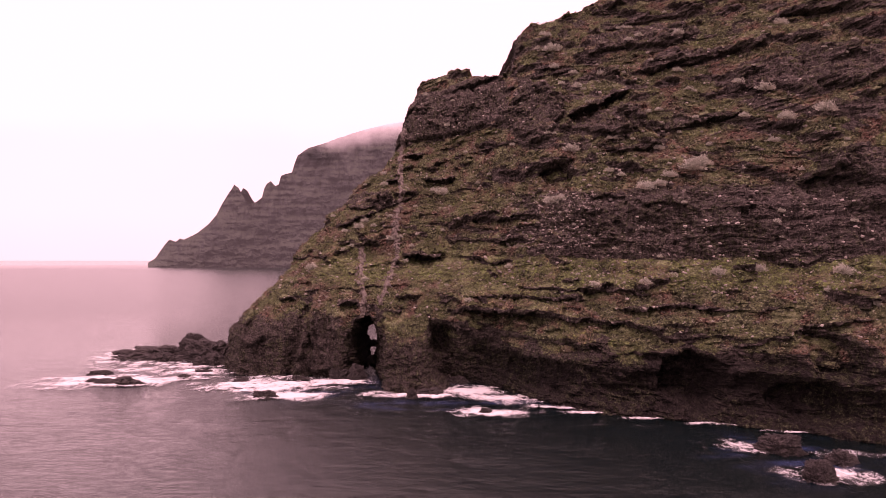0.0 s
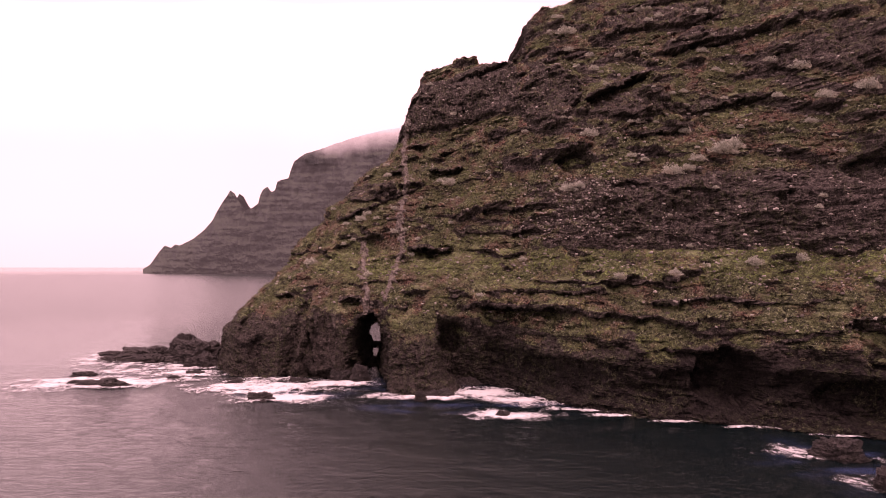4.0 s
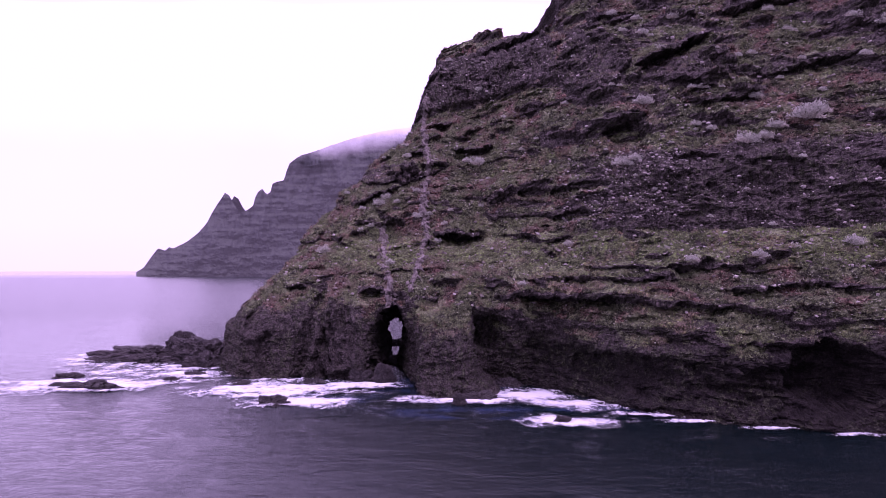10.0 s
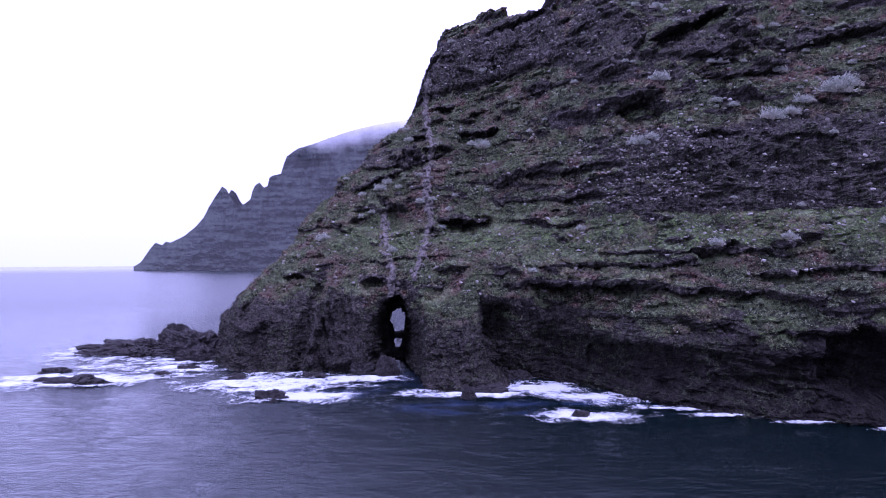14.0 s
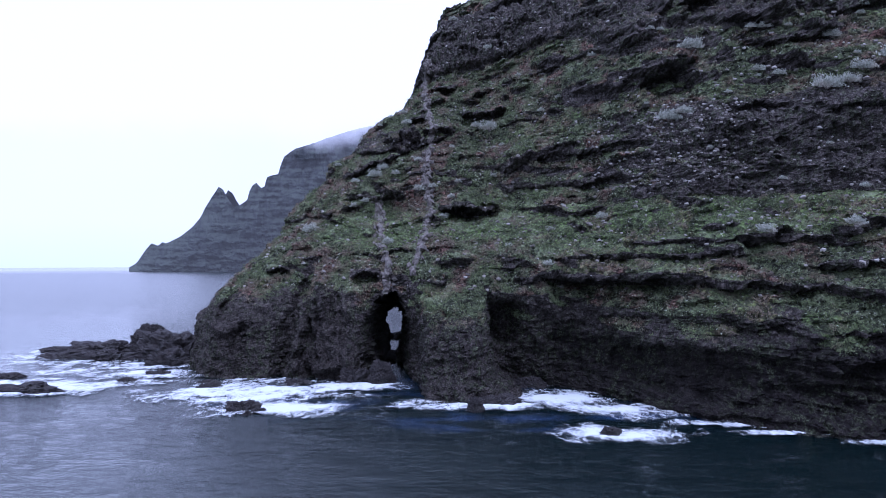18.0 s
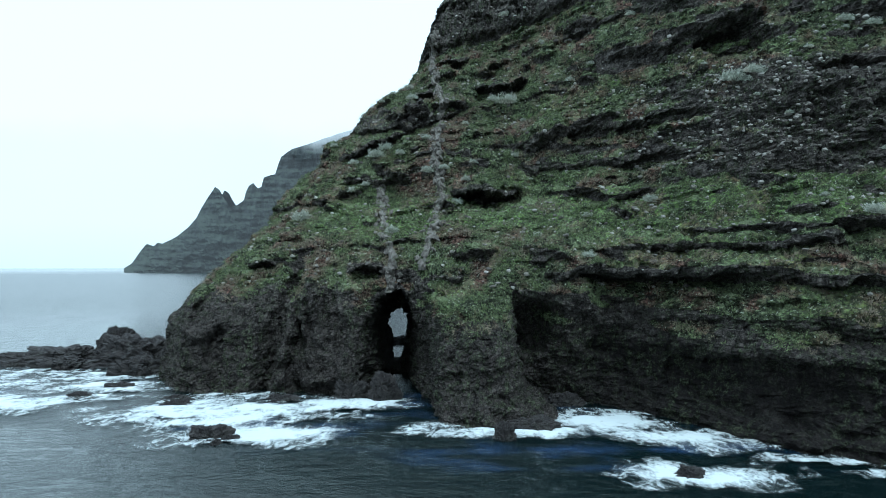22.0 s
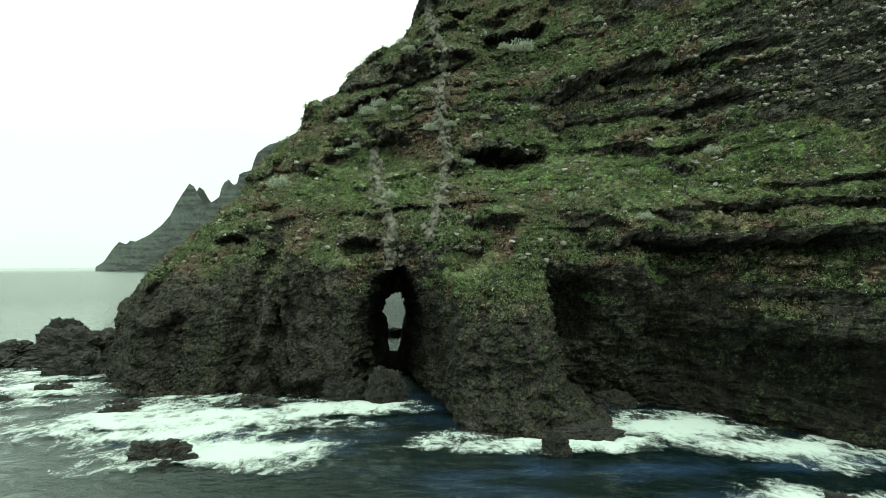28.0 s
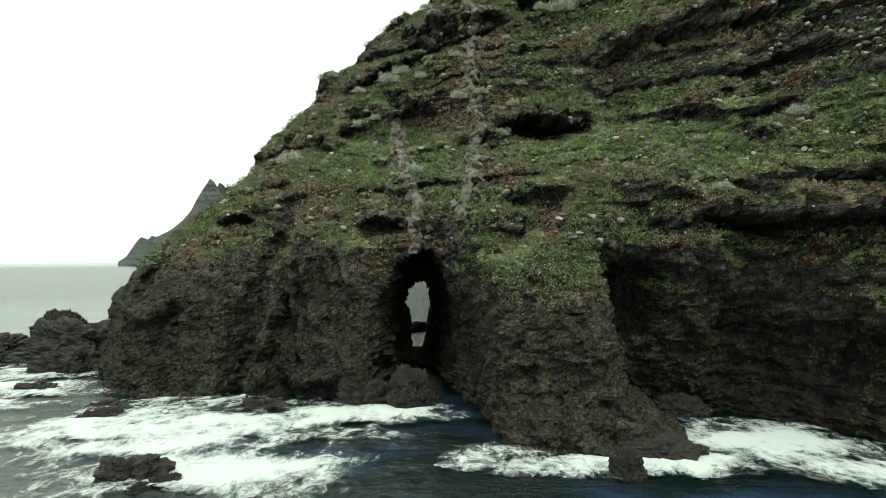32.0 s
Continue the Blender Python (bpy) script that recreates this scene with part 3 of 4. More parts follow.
def headland_arrays(gx, gz):
    x, z = np.meshgrid(gx, gz, indexing="ij")
    y, bare = face_detail(x, z, face_depth(x, z))
    edge = np.interp(z, EDGE_Z, EDGE_X) + 0.9 * fbm(z / 3.5, 1.0, 0.2, 4) + 0.5 * perlin(z / 0.9, 2.0, 0.7) 
    near = np.clip((edge + 9 - x) / 9, 0, 1)
    y = y + np.interp(z, NEAR_Z, NEAR_Y) * near ** 2
    past = np.maximum(0, edge - x)
    y = y + 4.0 * past + 2.0 * past ** 1.6
    over = np.maximum(0, z - np.interp(x, TOP_X, TOP_Z) - 1.0 * fbm(x / 2.6, 1.0, 0.6, 4) + 0.6)
    y = y + 6.0 * over + 2.0 * over ** 1.5
    # the cleft and the hole
    rec = arch_recess(x + 0.4 * perlin(x / 1.2, 5, z / 1.2), z)
    tunnel_end = back_depth(x, z)
    y = y + (tunnel_end - y) * smooth(0.0, 0.75, rec) * np.where(hole(x, z, 0.35), 1.0, 0.62)
    return x, z, np.minimum(y, tunnel_end), bare, edge


def graded(*spans):
    """Grid lines: (start, step) pairs up to the last value."""
    out = []
    for (a, step), (b, _) in zip(spans[:-1], spans[1:]):
        n = max(1, int(round((b - a) / step)))
        out.extend(np.linspace(a, b, n, endpoint=False))
    return np.array(out + [spans[-1][0]])


GX = graded((-50, 0.4), (-38, 0.13), (-15.0, 0.10), (-9.4, 0.05), (-6.6, 0.10), (3.0, 0.12), (28, 0.19), (56, 0.6), (105, 0))
GZ = graded((-3, 0.4), (0, 0.115), (30, 0.18), (60, 0.5), (74, 0))
HX, HZ, HY, HBARE, HEDGE = headland_arrays(GX, GZ)


def face_at(x, z):
    """Depth of the finished face."""
    i = int(np.clip(np.searchsorted(GX, x) - 1, 0, len(GX) - 2))
    j = int(np.clip(np.searchsorted(GZ, z) - 1, 0, len(GZ) - 2))
    u, v = (x - GX[i]) / (GX[i + 1] - GX[i]), (z - GZ[j]) / (GZ[j + 1] - GZ[j])
    return float((HY[i, j] * (1 - u) + HY[i + 1, j] * u) * (1 - v) + (HY[i, j + 1] * (1 - u) + HY[i + 1, j + 1] * u) * v)


def blurred(a, steps):
    for _ in range(steps):
        p = np.pad(a, 1, mode="edge")
        a = (p[:-2, 1:-1] + p[2:, 1:-1] + p[1:-1, :-2] + p[1:-1, 2:] + 2 * p[1:-1, 1:-1]) / 6
    return a


def turf_cover():
    """Where soil holds: the face taken broadly, not too steep, not bare rock."""
    y = blurred(HY, 14)
    dx, dz = np.gradient(y, axis=0) / np.gradient(HX, axis=0), np.gradient(y, axis=1) / np.gradient(HZ, axis=1)
    lie = dz / np.sqrt(1 + dx * dx + dz * dz)
    lie = lie + 0.5 * fbm(HX / 3.0, 4.0, HZ / 2.0, 4) + 0.2 * perlin(HX / 11, 8.0, HZ / 8)
    lie = lie + 0.16 * (1 - smooth(9, 13, HZ))
    lie = lie - 0.22 * smooth(28, 36, HZ + 6 * perlin(HX / 9, 6, HZ / 9)) * smooth(6, 16, HX) + 0.08 * (1 - smooth(6, 14, HX)) * smooth(14, 20, HZ)
    return smooth(0.12, 0.46, lie) * (1 - HBARE) * smooth(3.5, 7.5, HZ - 3.2 * (1 - smooth(-16, -10, HX)) - 1.2 * smooth(6, 14, HX) + 4 * perlin(HX / 4, 5, HZ / 4))


HTURF = turf_cover()


def face_normals(y):
    dyx = np.gradient(y, axis=0) / np.gradient(HX, axis=0)
    dyz = np.gradient(y, axis=1) / np.gradient(HZ, axis=1)
    n = np.stack([dyx, -np.ones_like(dyx), dyz], -1)
    return n / np.linalg.norm(n, axis=-1)[..., None]


def build_headland():
    nx, nz = HX.shape
    # push every point along its own normal, so that side walls and ledges are rough too
    n = face_normals(blurred(HY, 3))
    deep = (HY < back_depth(HX, HZ) - 1.0) * (HX > -49)
    side = 1 - np.abs(n[..., 1])
    push = (0.14 + 0.5 * side) * fbm(HX / 1.3, HY / 1.3, HZ / 1.1, 4, 0.7) + 0.10 * perlin(HX / 0.5, HY / 0.5, HZ / 0.5)
    p = np.stack([HX, HY, HZ], -1) + n * (push * deep)[..., None]
    front = p.reshape(-1, 3)
    back_y = back_depth(HX, HZ)
    solid = HY < back_y - 0.05
    cell = solid[:-1, :-1] | solid[1:, :-1] | solid[1:, 1:] | solid[:-1, 1:]
    core = hole(HX, HZ)
    gap = core[:-1, :-1] & core[1:, :-1] & core[1:, 1:] & core[:-1, 1:]
    keep = cell & ~gap
    f = grid_faces(nx, nz, keep)
    bx, bz, by, ok = HX[::2, ::2], HZ[::2, ::2], back_y[::2, ::2], solid[::2, ::2]
    open_gap = hole(bx, bz, 0.25)
    any_ok = ok[:-1, :-1] | ok[1:, :-1] | ok[1:, 1:] | ok[:-1, 1:]
    any_gap = open_gap[:-1, :-1] | open_gap[1:, :-1] | open_gap[1:, 1:] | open_gap[:-1, 1:]
    back = np.stack([bx, by, bz], -1).reshape(-1, 3)
    fb = grid_faces(bx.shape[0], bx.shape[1], any_ok & ~any_gap)[:, ::-1] + len(front)
    ob = mesh_object("headland", np.concatenate([front, back]), np.concatenate([f, fb]), M_CLIFF, None, False)
    lush = smooth(12.6, 14.0, HZ + 0.8 * fbm(HX / 6, 3.0, 0.5, 3)) * (1 - smooth(16.6, 17.8, HZ)) * smooth(-24, -16, HX)
    lush = np.maximum(lush, 0.7 * smooth(0.1, 0.35, fbm(HX / 9, 7.0, HZ / 5, 3)))
    # shade under the overhanging foot, put into the rock colour
    foot_shade = smooth(1.0, 5.0, HX) * (1 - smooth(3.8, 6.0, HZ - 1.4 * smooth(12, 20, HX) - 0.8 * smooth(22, 30, HX) + 2.2 * fbm(HX / 5, 2.0, HZ / 3, 4)))
    # a slightly darker tone on the bare wall
    wall_dark = HBARE * smooth(9, 16, HX) * smooth(16.2, 17.6, HZ) * (1 - smooth(26, 29, HZ))
    dark = np.maximum(foot_shade, 0.15 * wall_dark)
    attribute(ob, "painted_dark", np.concatenate([dark.ravel(), dark[::2, ::2].ravel()]))
    attribute(ob, "lush", np.concatenate([lush.ravel(), lush[::2, ::2].ravel()]))
    attribute(ob, "turf", np.concatenate([HTURF.ravel(), HTURF[::2, ::2].ravel()]))
    return ob


headland = tagged(build_headland(), "steep sea cliff of dark bedded rock with turf ledges and a sea arch", "cliff", "", "structure")

# ---- the sea: one sheet to the horizon ----
SHOALS = [(-20, 88, 12, 7), (-2, 79, 9, 5), (8, 80, 7, 5), (-10, 95, 4, 4), (4, 90, 5, 4), (30, 58, 7, 7), (-46, 95, 10, 6)]


def sea_height(x, y):
    return 0.12 * fbm(x / 7.5, y / 4.2, 0.4, 3) + 0.03 * ridged(x / 2.4, y / 1.7, 3.1, 2) - 0.03


def build_sea():
    far_out = 0.5 * np.cumsum(1.065 ** np.arange(1, 103))
    sx = np.concatenate([(-85 - far_out)[::-1], np.arange(-85, 60, 0.5), 60 + far_out])
    sy = np.concatenate([(10 - far_out)[::-1], np.arange(10, 135, 0.42), 135 + far_out])
    x, y = np.meshgrid(sx, sy, indexing="ij")
    near = smooth(-85, -35, x) * (1 - smooth(50, 60, x)) * smooth(10, 30, y) * (1 - smooth(85, 133, y))
    z = near * sea_height(x, y)
    ob = mesh_object("sea", np.stack([x, y, z], -1).reshape(-1, 3), grid_faces(len(sx), len(sy))[:, ::-1], M_SEA, None, True)
    sh = np.zeros(x.shape)
    for cx, cy, rx, ry in SHOALS:
        sh = np.maximum(sh, np.exp(-((x - cx) / rx) ** 2 - ((y - cy) / ry) ** 2))
    away = np.hypot(x, y - 40)
    attribute(ob, "far", smooth(50, 260, away) * (1 - 0.6 * smooth(800, 2200, away)))
    attribute(ob, "shallow", sh * smooth(-0.2, 0.4, fbm(x / 6, y / 3, 2.0, 4)))
    return ob


sea = tagged(build_sea(), "dark choppy sea water reaching to the horizon", "water", "", "structure")

# ---- the far headland, its head in the cloud ----
RIDGE_X = [-562, -549, -533, -522, -510, -502, -494, -468, -447, -433, -424, -413, -405, -399, -391, -382, -371, -356, -346, -342, -336, -329, -323, -316, -310, -302, -289, -284, -278, -268, -257, -225, -183, -140, -98, -55, 9, 138, 200]
RIDGE_Z = [11, 19, 43, 55, 50, 57, 55, 68, 85, 102, 120, 138, 149, 160, 154, 138, 121, 127, 136, 152, 162, 167, 159, 154, 176, 180, 183, 200, 215, 223, 230, 240, 255, 268, 277, 283, 291, 302, 310]



def build_far():
    gx, gs = np.linspace(-563, 200, 700), np.linspace(0, 1, 150)
    x, s = np.meshgrid(gx, gs, indexing="ij")
    top = np.interp(x, RIDGE_X, RIDGE_Z) + 1.2 * fbm(x / 9, 0.4, 0.2, 4) * smooth(-560, -530, x)
    z = s * top - 2
    y = 1255 + 20 * s + 25 * s * s + 40 * fbm(x / 120, 3.0, z / 160, 4) + 14 * ridged(x / 34, 2.0, z / 120, 3) * (0.3 + s)
    y = y - 5 * np.tanh(3 * perlin(x / 90, z / 17, 0.3)) - 3 * np.tanh(3 * perlin(x / 50, z / 7, 5.3)) + 14 * (1 - 0.7 * s) * fbm(x / 20, 2.0, z / 16, 5, 0.62)
    # crags that lie further back are larger in proportion
    grow = (y - 18) / 1267
    x, z = -6.6 + (x + 6.6) * grow, np.where(z > 0, 13 + (z - 13) * grow, z)
    front = np.stack([x, y, z], -1).reshape(-1, 3)
    back = np.stack([x, y + 60 + 260 * (1 - s), z], -1).reshape(-1, 3)
    f = grid_faces(len(gx), len(gs))
    ob = mesh_object("distant_headland", np.concatenate([front, back]), np.concatenate([f, f[:, ::-1] + len(front)]), M_FAR)
    return ob


far_headland = tagged(build_far(), "distant jagged rocky headland fading into low cloud", "headland", "", "structure")


def build_cloud():
    k = Mat("low_cloud", 1.0, 0.0)
    glow = k.n.new("ShaderNodeEmission")
    glow.inputs["Color"].default_value = (*SKY_HIGH[:3], 1)
    glow.inputs["Strength"].default_value = SKY_POWER
    clear, blend = k.n.new("ShaderNodeBsdfTransparent"), k.n.new("ShaderNodeMixShader")
    puff = k.noise(0.016, 6, 0.6, (1, 1, 1.3))
    veil = k.maths("ADD", k.attr("veil"), k.maths("MULTIPLY", k.maths("SUBTRACT", puff, 0.5), k.attr("fray")))
    k.link(veil, blend.inputs[0])
    k.link(clear.outputs[0], blend.inputs[1])
    k.link(glow.outputs[0], blend.inputs[2])
    k.link(blend.outputs[0], k.out.inputs["Surface"])
    gx, gz = np.linspace(-1000, 420, 80), np.linspace(-1, 460, 90)
    x, z = np.meshgrid(gx, gz, indexing="ij")
    y = 1130 + 30 * fbm(x / 200, 0.3, z / 200, 2)
    ob = mesh_object("cloud_bank", np.stack([x, y, z], -1).reshape(-1, 3), grid_faces(len(gx), len(gz)), k.m, None, True)
    base = np.interp(x, [-300, -236, -199, -161, -115, -68, 0], [236, 222, 219, 224, 230, 233, 240])
    veil = MIST + (1 - MIST) * smooth(-30, 30, z - base)
    attribute(ob, "veil", veil)
    attribute(ob, "fray", 0.9 * np.exp(-((z - base) / 26) ** 2))
    ob.visible_shadow = False
    return ob


cloud = tagged(build_cloud(), "low grey cloud and sea haze over the distant headland", "cloud", "", "structure")


# ---- rocks in the sea ----
def rock_mesh(name, rx, ry, rz, seed, material, parent=None, nu=84, nv=40, rough=0.42):
    """A lump of basalt, its foot below the water."""
    u, v = np.meshgrid(np.linspace(0, 2 * math.pi, nu, endpoint=False), np.linspace(0, 1, nv), indexing="ij")
    r = np.cos(v * math.pi / 2) ** 0.55
    px, py, pz = r * np.cos(u), r * np.sin(u), np.sin(v * math.pi / 2) ** 0.9
    m = 1.0 / (0.5 * (min(rx, 1.6 * ry) + ry))
    qx, qy, qz = px * rx * m, py * ry * m, pz * rz * m
    d = 1 + rough * (fbm(qx * 1.2 + seed, qy * 1.2, qz * 1.2, 4, 0.6) * 1.5 + 0.3 * (ridged(qx * 1.6, qy * 1.6 + seed, qz * 1.6, 3) - 0.8))
    d = d + 0.20 * fbm(qx * 4 + seed, qy * 4, qz * 4, 4, 0.7) + 0.10 * (ridged(qx * 6, qy * 6, qz * 6 + seed, 2) - 0.6)
    st = pz * 4 + seed + 0.6 * fbm(px * 2, py * 2 + seed, pz * 2, 2)
    step = 0.08 * (st - np.floor(st))
    verts = np.stack([px * rx * (d - step), py * ry * (d - step), pz * rz * (0.65 + 0.5 * d) - 0.35 * rz - 0.25], -1)
    nu_, nv_ = px.shape
    i, j = np.meshgrid(np.arange(nu_), np.arange(nv_ - 1), indexing="ij")
    a, b = i * nv_ + j, ((i + 1) % nu_) * nv_ + j
    f = np.stack([a, b, b + 1, a + 1], -1).reshape(-1, 4)
    return mesh_object(name, verts.reshape(-1, 3), f, material, parent)


# x, y, half length, half breadth, height, turn: the skerries
SKERRIES = [
    (-50.5, 99.6, 1.5, 0.9, 0.55, 10), (-44.0, 91.5, 3.2, 1.5, 0.75, -12), (-47.5, 93.2, 1.6, 0.9, 0.5, 20),
    (-22.2, 82.8, 1.35, 1.0, 0.8, -15), (-20.5, 82.0, 0.6, 0.45, 0.5, 30), (-21.2, 81.4, 0.5, 0.35, 0.4, 70), (4.7, 74.4, 0.75, 0.6, 0.6, 10), (29.6, 59.2, 1.9, 1.2, 1.4, -30),
    (28.8, 51.6, 1.3, 1.0, 1.4, 0), (33.0, 56.0, 1.3, 0.9, 0.9, 20), (-27.8, 92.6, 1.0, 0.55, 0.6, 5), (-35.6, 100.6, 1.6, 0.6, 0.55, 0),
    (-37.0, 96.4, 1.0, 0.5, 0.5, 12), (-20.0, 94.5, 1.3, 0.6, 0.6, 0), (-3.8, 82.0, 0.7, 0.6, 1.0, 0), (-1.6, 84.6, 1.6, 1.1, 0.7, -12), (1.8, 92.2, 1.6, 0.9, 0.8, -8), (-28.6, 95.2, 1.2, 0.5, 0.5, 0), (-12.4, 134.0, 3.0, 1.2, 0.9, 0), (-14.6, 95.6, 1.5, 1.1, 1.2, 10),
]
for n, (x, y, rx, ry, rz, turn) in enumerate(SKERRIES):
    r = rock_mesh("sea_rock", rx, ry, rz * 1.5, 2.7 * n + 1.3, M_BASALT, None, 84, 40, 0.42 if rz < rx else 0.22)
    r.matrix_world = pose(x, y, 0, 0, 0, turn)
    tagged(r, "low black wet rock awash in white foam" if rz < 1.0 else "jagged black wet basalt rock standing in foam", "rock", "skerries off the point")

# the reef that runs out from the point: lumps that stand on one ledge
REEF = [
    (-38.5, 113.5, 5.5, 3.2, 2.5, -12), (-44.2, 119.5, 2.6, 2.2, 3.3, 0), (-42.0, 117.0, 4.5, 2.6, 2.6, -20), (-49.5, 118.5, 4.2, 2.2, 1.5, -8), (-46.5, 112.5, 3.2, 1.6, 1.1, -5),
    (-54.5, 119.0, 3.2, 1.6, 0.9, 6), (-53.0, 114.0, 2.4, 1.2, 0.7, 0), (-57.5, 122.0, 2.0, 1.2, 0.6, 0), (-37.0, 107.5, 2.6, 1.6, 1.5, 18),
]
for n, (x, y, rx, ry, rz, turn) in enumerate(REEF):
    r = rock_mesh("reef_rock", rx, ry, rz * 1.35, 4.1 * n + 0.6, M_BASALT, None, 150, 64, 0.5 if rz < rx else 0.2)
    r.matrix_world = pose(x, y, 0, 0, 0, turn)
    tagged(r, "rough dark basalt ledge running out from the point" if rx > 2 else "dark basalt stack on the reef", "rock", "reef off the point")
stump = rock_mesh("rock_stump", 1.3, 1.2, 2.7, 8.8, M_BASALT, None, 120, 64, 0.24)
stump.matrix_world = pose(-11.9, 94.2, 0, 0, 0, 0)
tagged(stump, "squat dark rock stump at the mouth of the sea arch", "rock")

# ---- foam ----
# x, y, half length, half breadth, strength: where the swell breaks
FOAM = {
    "off the reef": [(-46, 93.5, 10, 4.4, 0.95), (-38, 96, 9, 1.8, 0.55), (-50, 109, 10, 5, 0.55), (-54, 122, 10, 6, 0.6), (-41, 106, 7, 2.8, 0.75), (-58, 116, 5, 5, 0.6), (-37, 100.5, 7, 3.0, 0.75), (-47, 103, 9, 4.0, 0.6), (-50, 92, 9, 5, 0.7)],
    "below the point": [(-23.8, 90, 7.6, 5.0, 1.0), (-19.8, 83.0, 5.4, 3.2, 0.95), (-17.5, 88, 4.6, 2.4, 0.58), (-14.6, 92.6, 4.8, 2.5, 1.15), (-25, 95.5, 7, 2.0, 0.6), (-31, 90, 4, 3.5, 0.45)],
    "round the buttress": [(-3, 83.0, 5, 1.5, 0.95), (3.0, 85.6, 4.6, 3.2, 1.05), (7.0, 82.0, 4.2, 2.2, 1.0), (3.5, 88, 4, 2.8, 0.6), (5.6, 74.4, 4.5, 2.3, 1.0), (-8.2, 84.5, 2.4, 2.0, 0.6), (9, 79.5, 3.6, 1.6, 0.4)],
    "along the cliff foot": [(13, 77.0, 4.0, 1.2, 0.9), (17.5, 74.2, 4.2, 1.1, 0.9), (22, 71.8, 4.0, 0.9, 0.85), (28, 69, 4.0, 0.8, 0.7), (34, 66, 4, 0.7, 0.6), (2.5, 92.5, 2.5, 1.0, 0.5)],
    "round the inshore rocks": [(27.5, 61.0, 3.6, 2.2, 0.6), (30, 53.0, 4.4, 2.6, 0.55), (35, 58, 4, 2.0, 0.45)],
}
for place, spots in FOAM.items():
    s = np.array(spots)
    x0, x1 = (s[:, 0] - 1.8 * s[:, 2]).min(), (s[:, 0] + 1.8 * s[:, 2]).max()
    y0, y1 = (s[:, 1] - 1.9 * s[:, 3]).min(), (s[:, 1] + 1.9 * s[:, 3]).max()
    gx, gy = np.arange(x0, x1, 0.28), np.arange(y0, y1, 0.26)
    x, y = np.meshgrid(gx, gy, indexing="ij")
    wx, wy = x + 2.2 * fbm(x / 5, y / 3.5, 1.5, 3), y + 1.5 * fbm(x / 4, y / 3, 8.5, 3)
    d = np.zeros(x.shape)
    for cx, cy, rx, ry, st in spots:
        d = np.maximum(d, 0.92 * st * np.exp(-1.0 * (((wx - cx) / rx) ** 2 + ((wy - cy) / ry) ** 2) ** 1.2))
    d = d + 0.6 * (d > 0.1) * smooth(0.1, 0.4, d) * fbm(x / 2.4, y / 2.6, 4.4, 4)
    some = d > 0.16
    keep = some[:-1, :-1] & some[1:, :-1] & some[1:, 1:] & some[:-1, 1:]
    z = sea_height(x, y) + 0.10 + 0.16 * np.clip(d, 0, 1) * np.clip(0.5 + fbm(x / 1.8, y / 1.8, 0.2, 3, 0.5), 0, 2)
    ob = mesh_object("sea_foam", np.stack([x, y, z], -1).reshape(-1, 3), grid_faces(len(gx), len(gy), keep), M_FOAM, None, True)
    attribute(ob, "foam", d)
    tagged(ob, "white broken surf and lacy foam " + place, "foam", "", "stuff")


# ---- growth and loose stone on the headland ----
HN = face_normals(HY)
pick = np.random.RandomState(11)


def spots_on_face(count, low, high, x0, x1, steep, bare_most=0.5):
    """Random places on the face that are open enough, with their outward normals."""
    out_p, out_n = [], []
    while len(out_p) < count:
        x, z = pick.uniform(x0, x1), low + (high - low) * pick.uniform() ** 1.15
        i, j = int(np.searchsorted(GX, x)) - 1, int(np.searchsorted(GZ, z)) - 1
        if HN[i, j, 2] < steep or (bare_most < 1 and HTURF[i, j] < pick.uniform(0.1, 0.7)) or x < HEDGE[i, j] - 0.5:
            continue
        out_p.append((GX[i], HY[i, j], GZ[j]))
        out_n.append(HN[i, j])
    return np.array(out_p), np.array(out_n)


def blade_clumps(points, normals, blades, length, width, spread, seed):
    """Small clumps of pointed leaves, four corners each, all in one array."""
    r = np.random.RandomState(seed)
    n = len(points)
    size = r.uniform(0.6, 1.5, (n, 1, 1))
    up = normals * 0.5 + np.array([0, -0.15, 0.9])
    up /= np.linalg.norm(up, axis=1)[:, None]
    d = up[:, None, :] + spread * r.normal(size=(n, blades, 3))
    d /= np.linalg.norm(d, axis=2)[..., None]
    side = np.cross(d, r.normal(size=(n, blades, 3)))
    side /= np.linalg.norm(side, axis=2)[..., None]
    root = points[:, None, :] + 0.35 * length * size * r.normal(size=(n, blades, 3)) - 0.10 * normals[:, None, :]
    ln, wd = length * size * r.uniform(0.5, 1.2, (n, blades, 1)), width * size
    a, b = root, root + d * ln * 0.55 + side * wd
    c, e = root + d * ln, root + d * ln * 0.55 - side * wd
    v = np.stack([a, b, c, e], 2).reshape(-1, 3)
    return v, np.arange(len(v)).reshape(-1, 4)


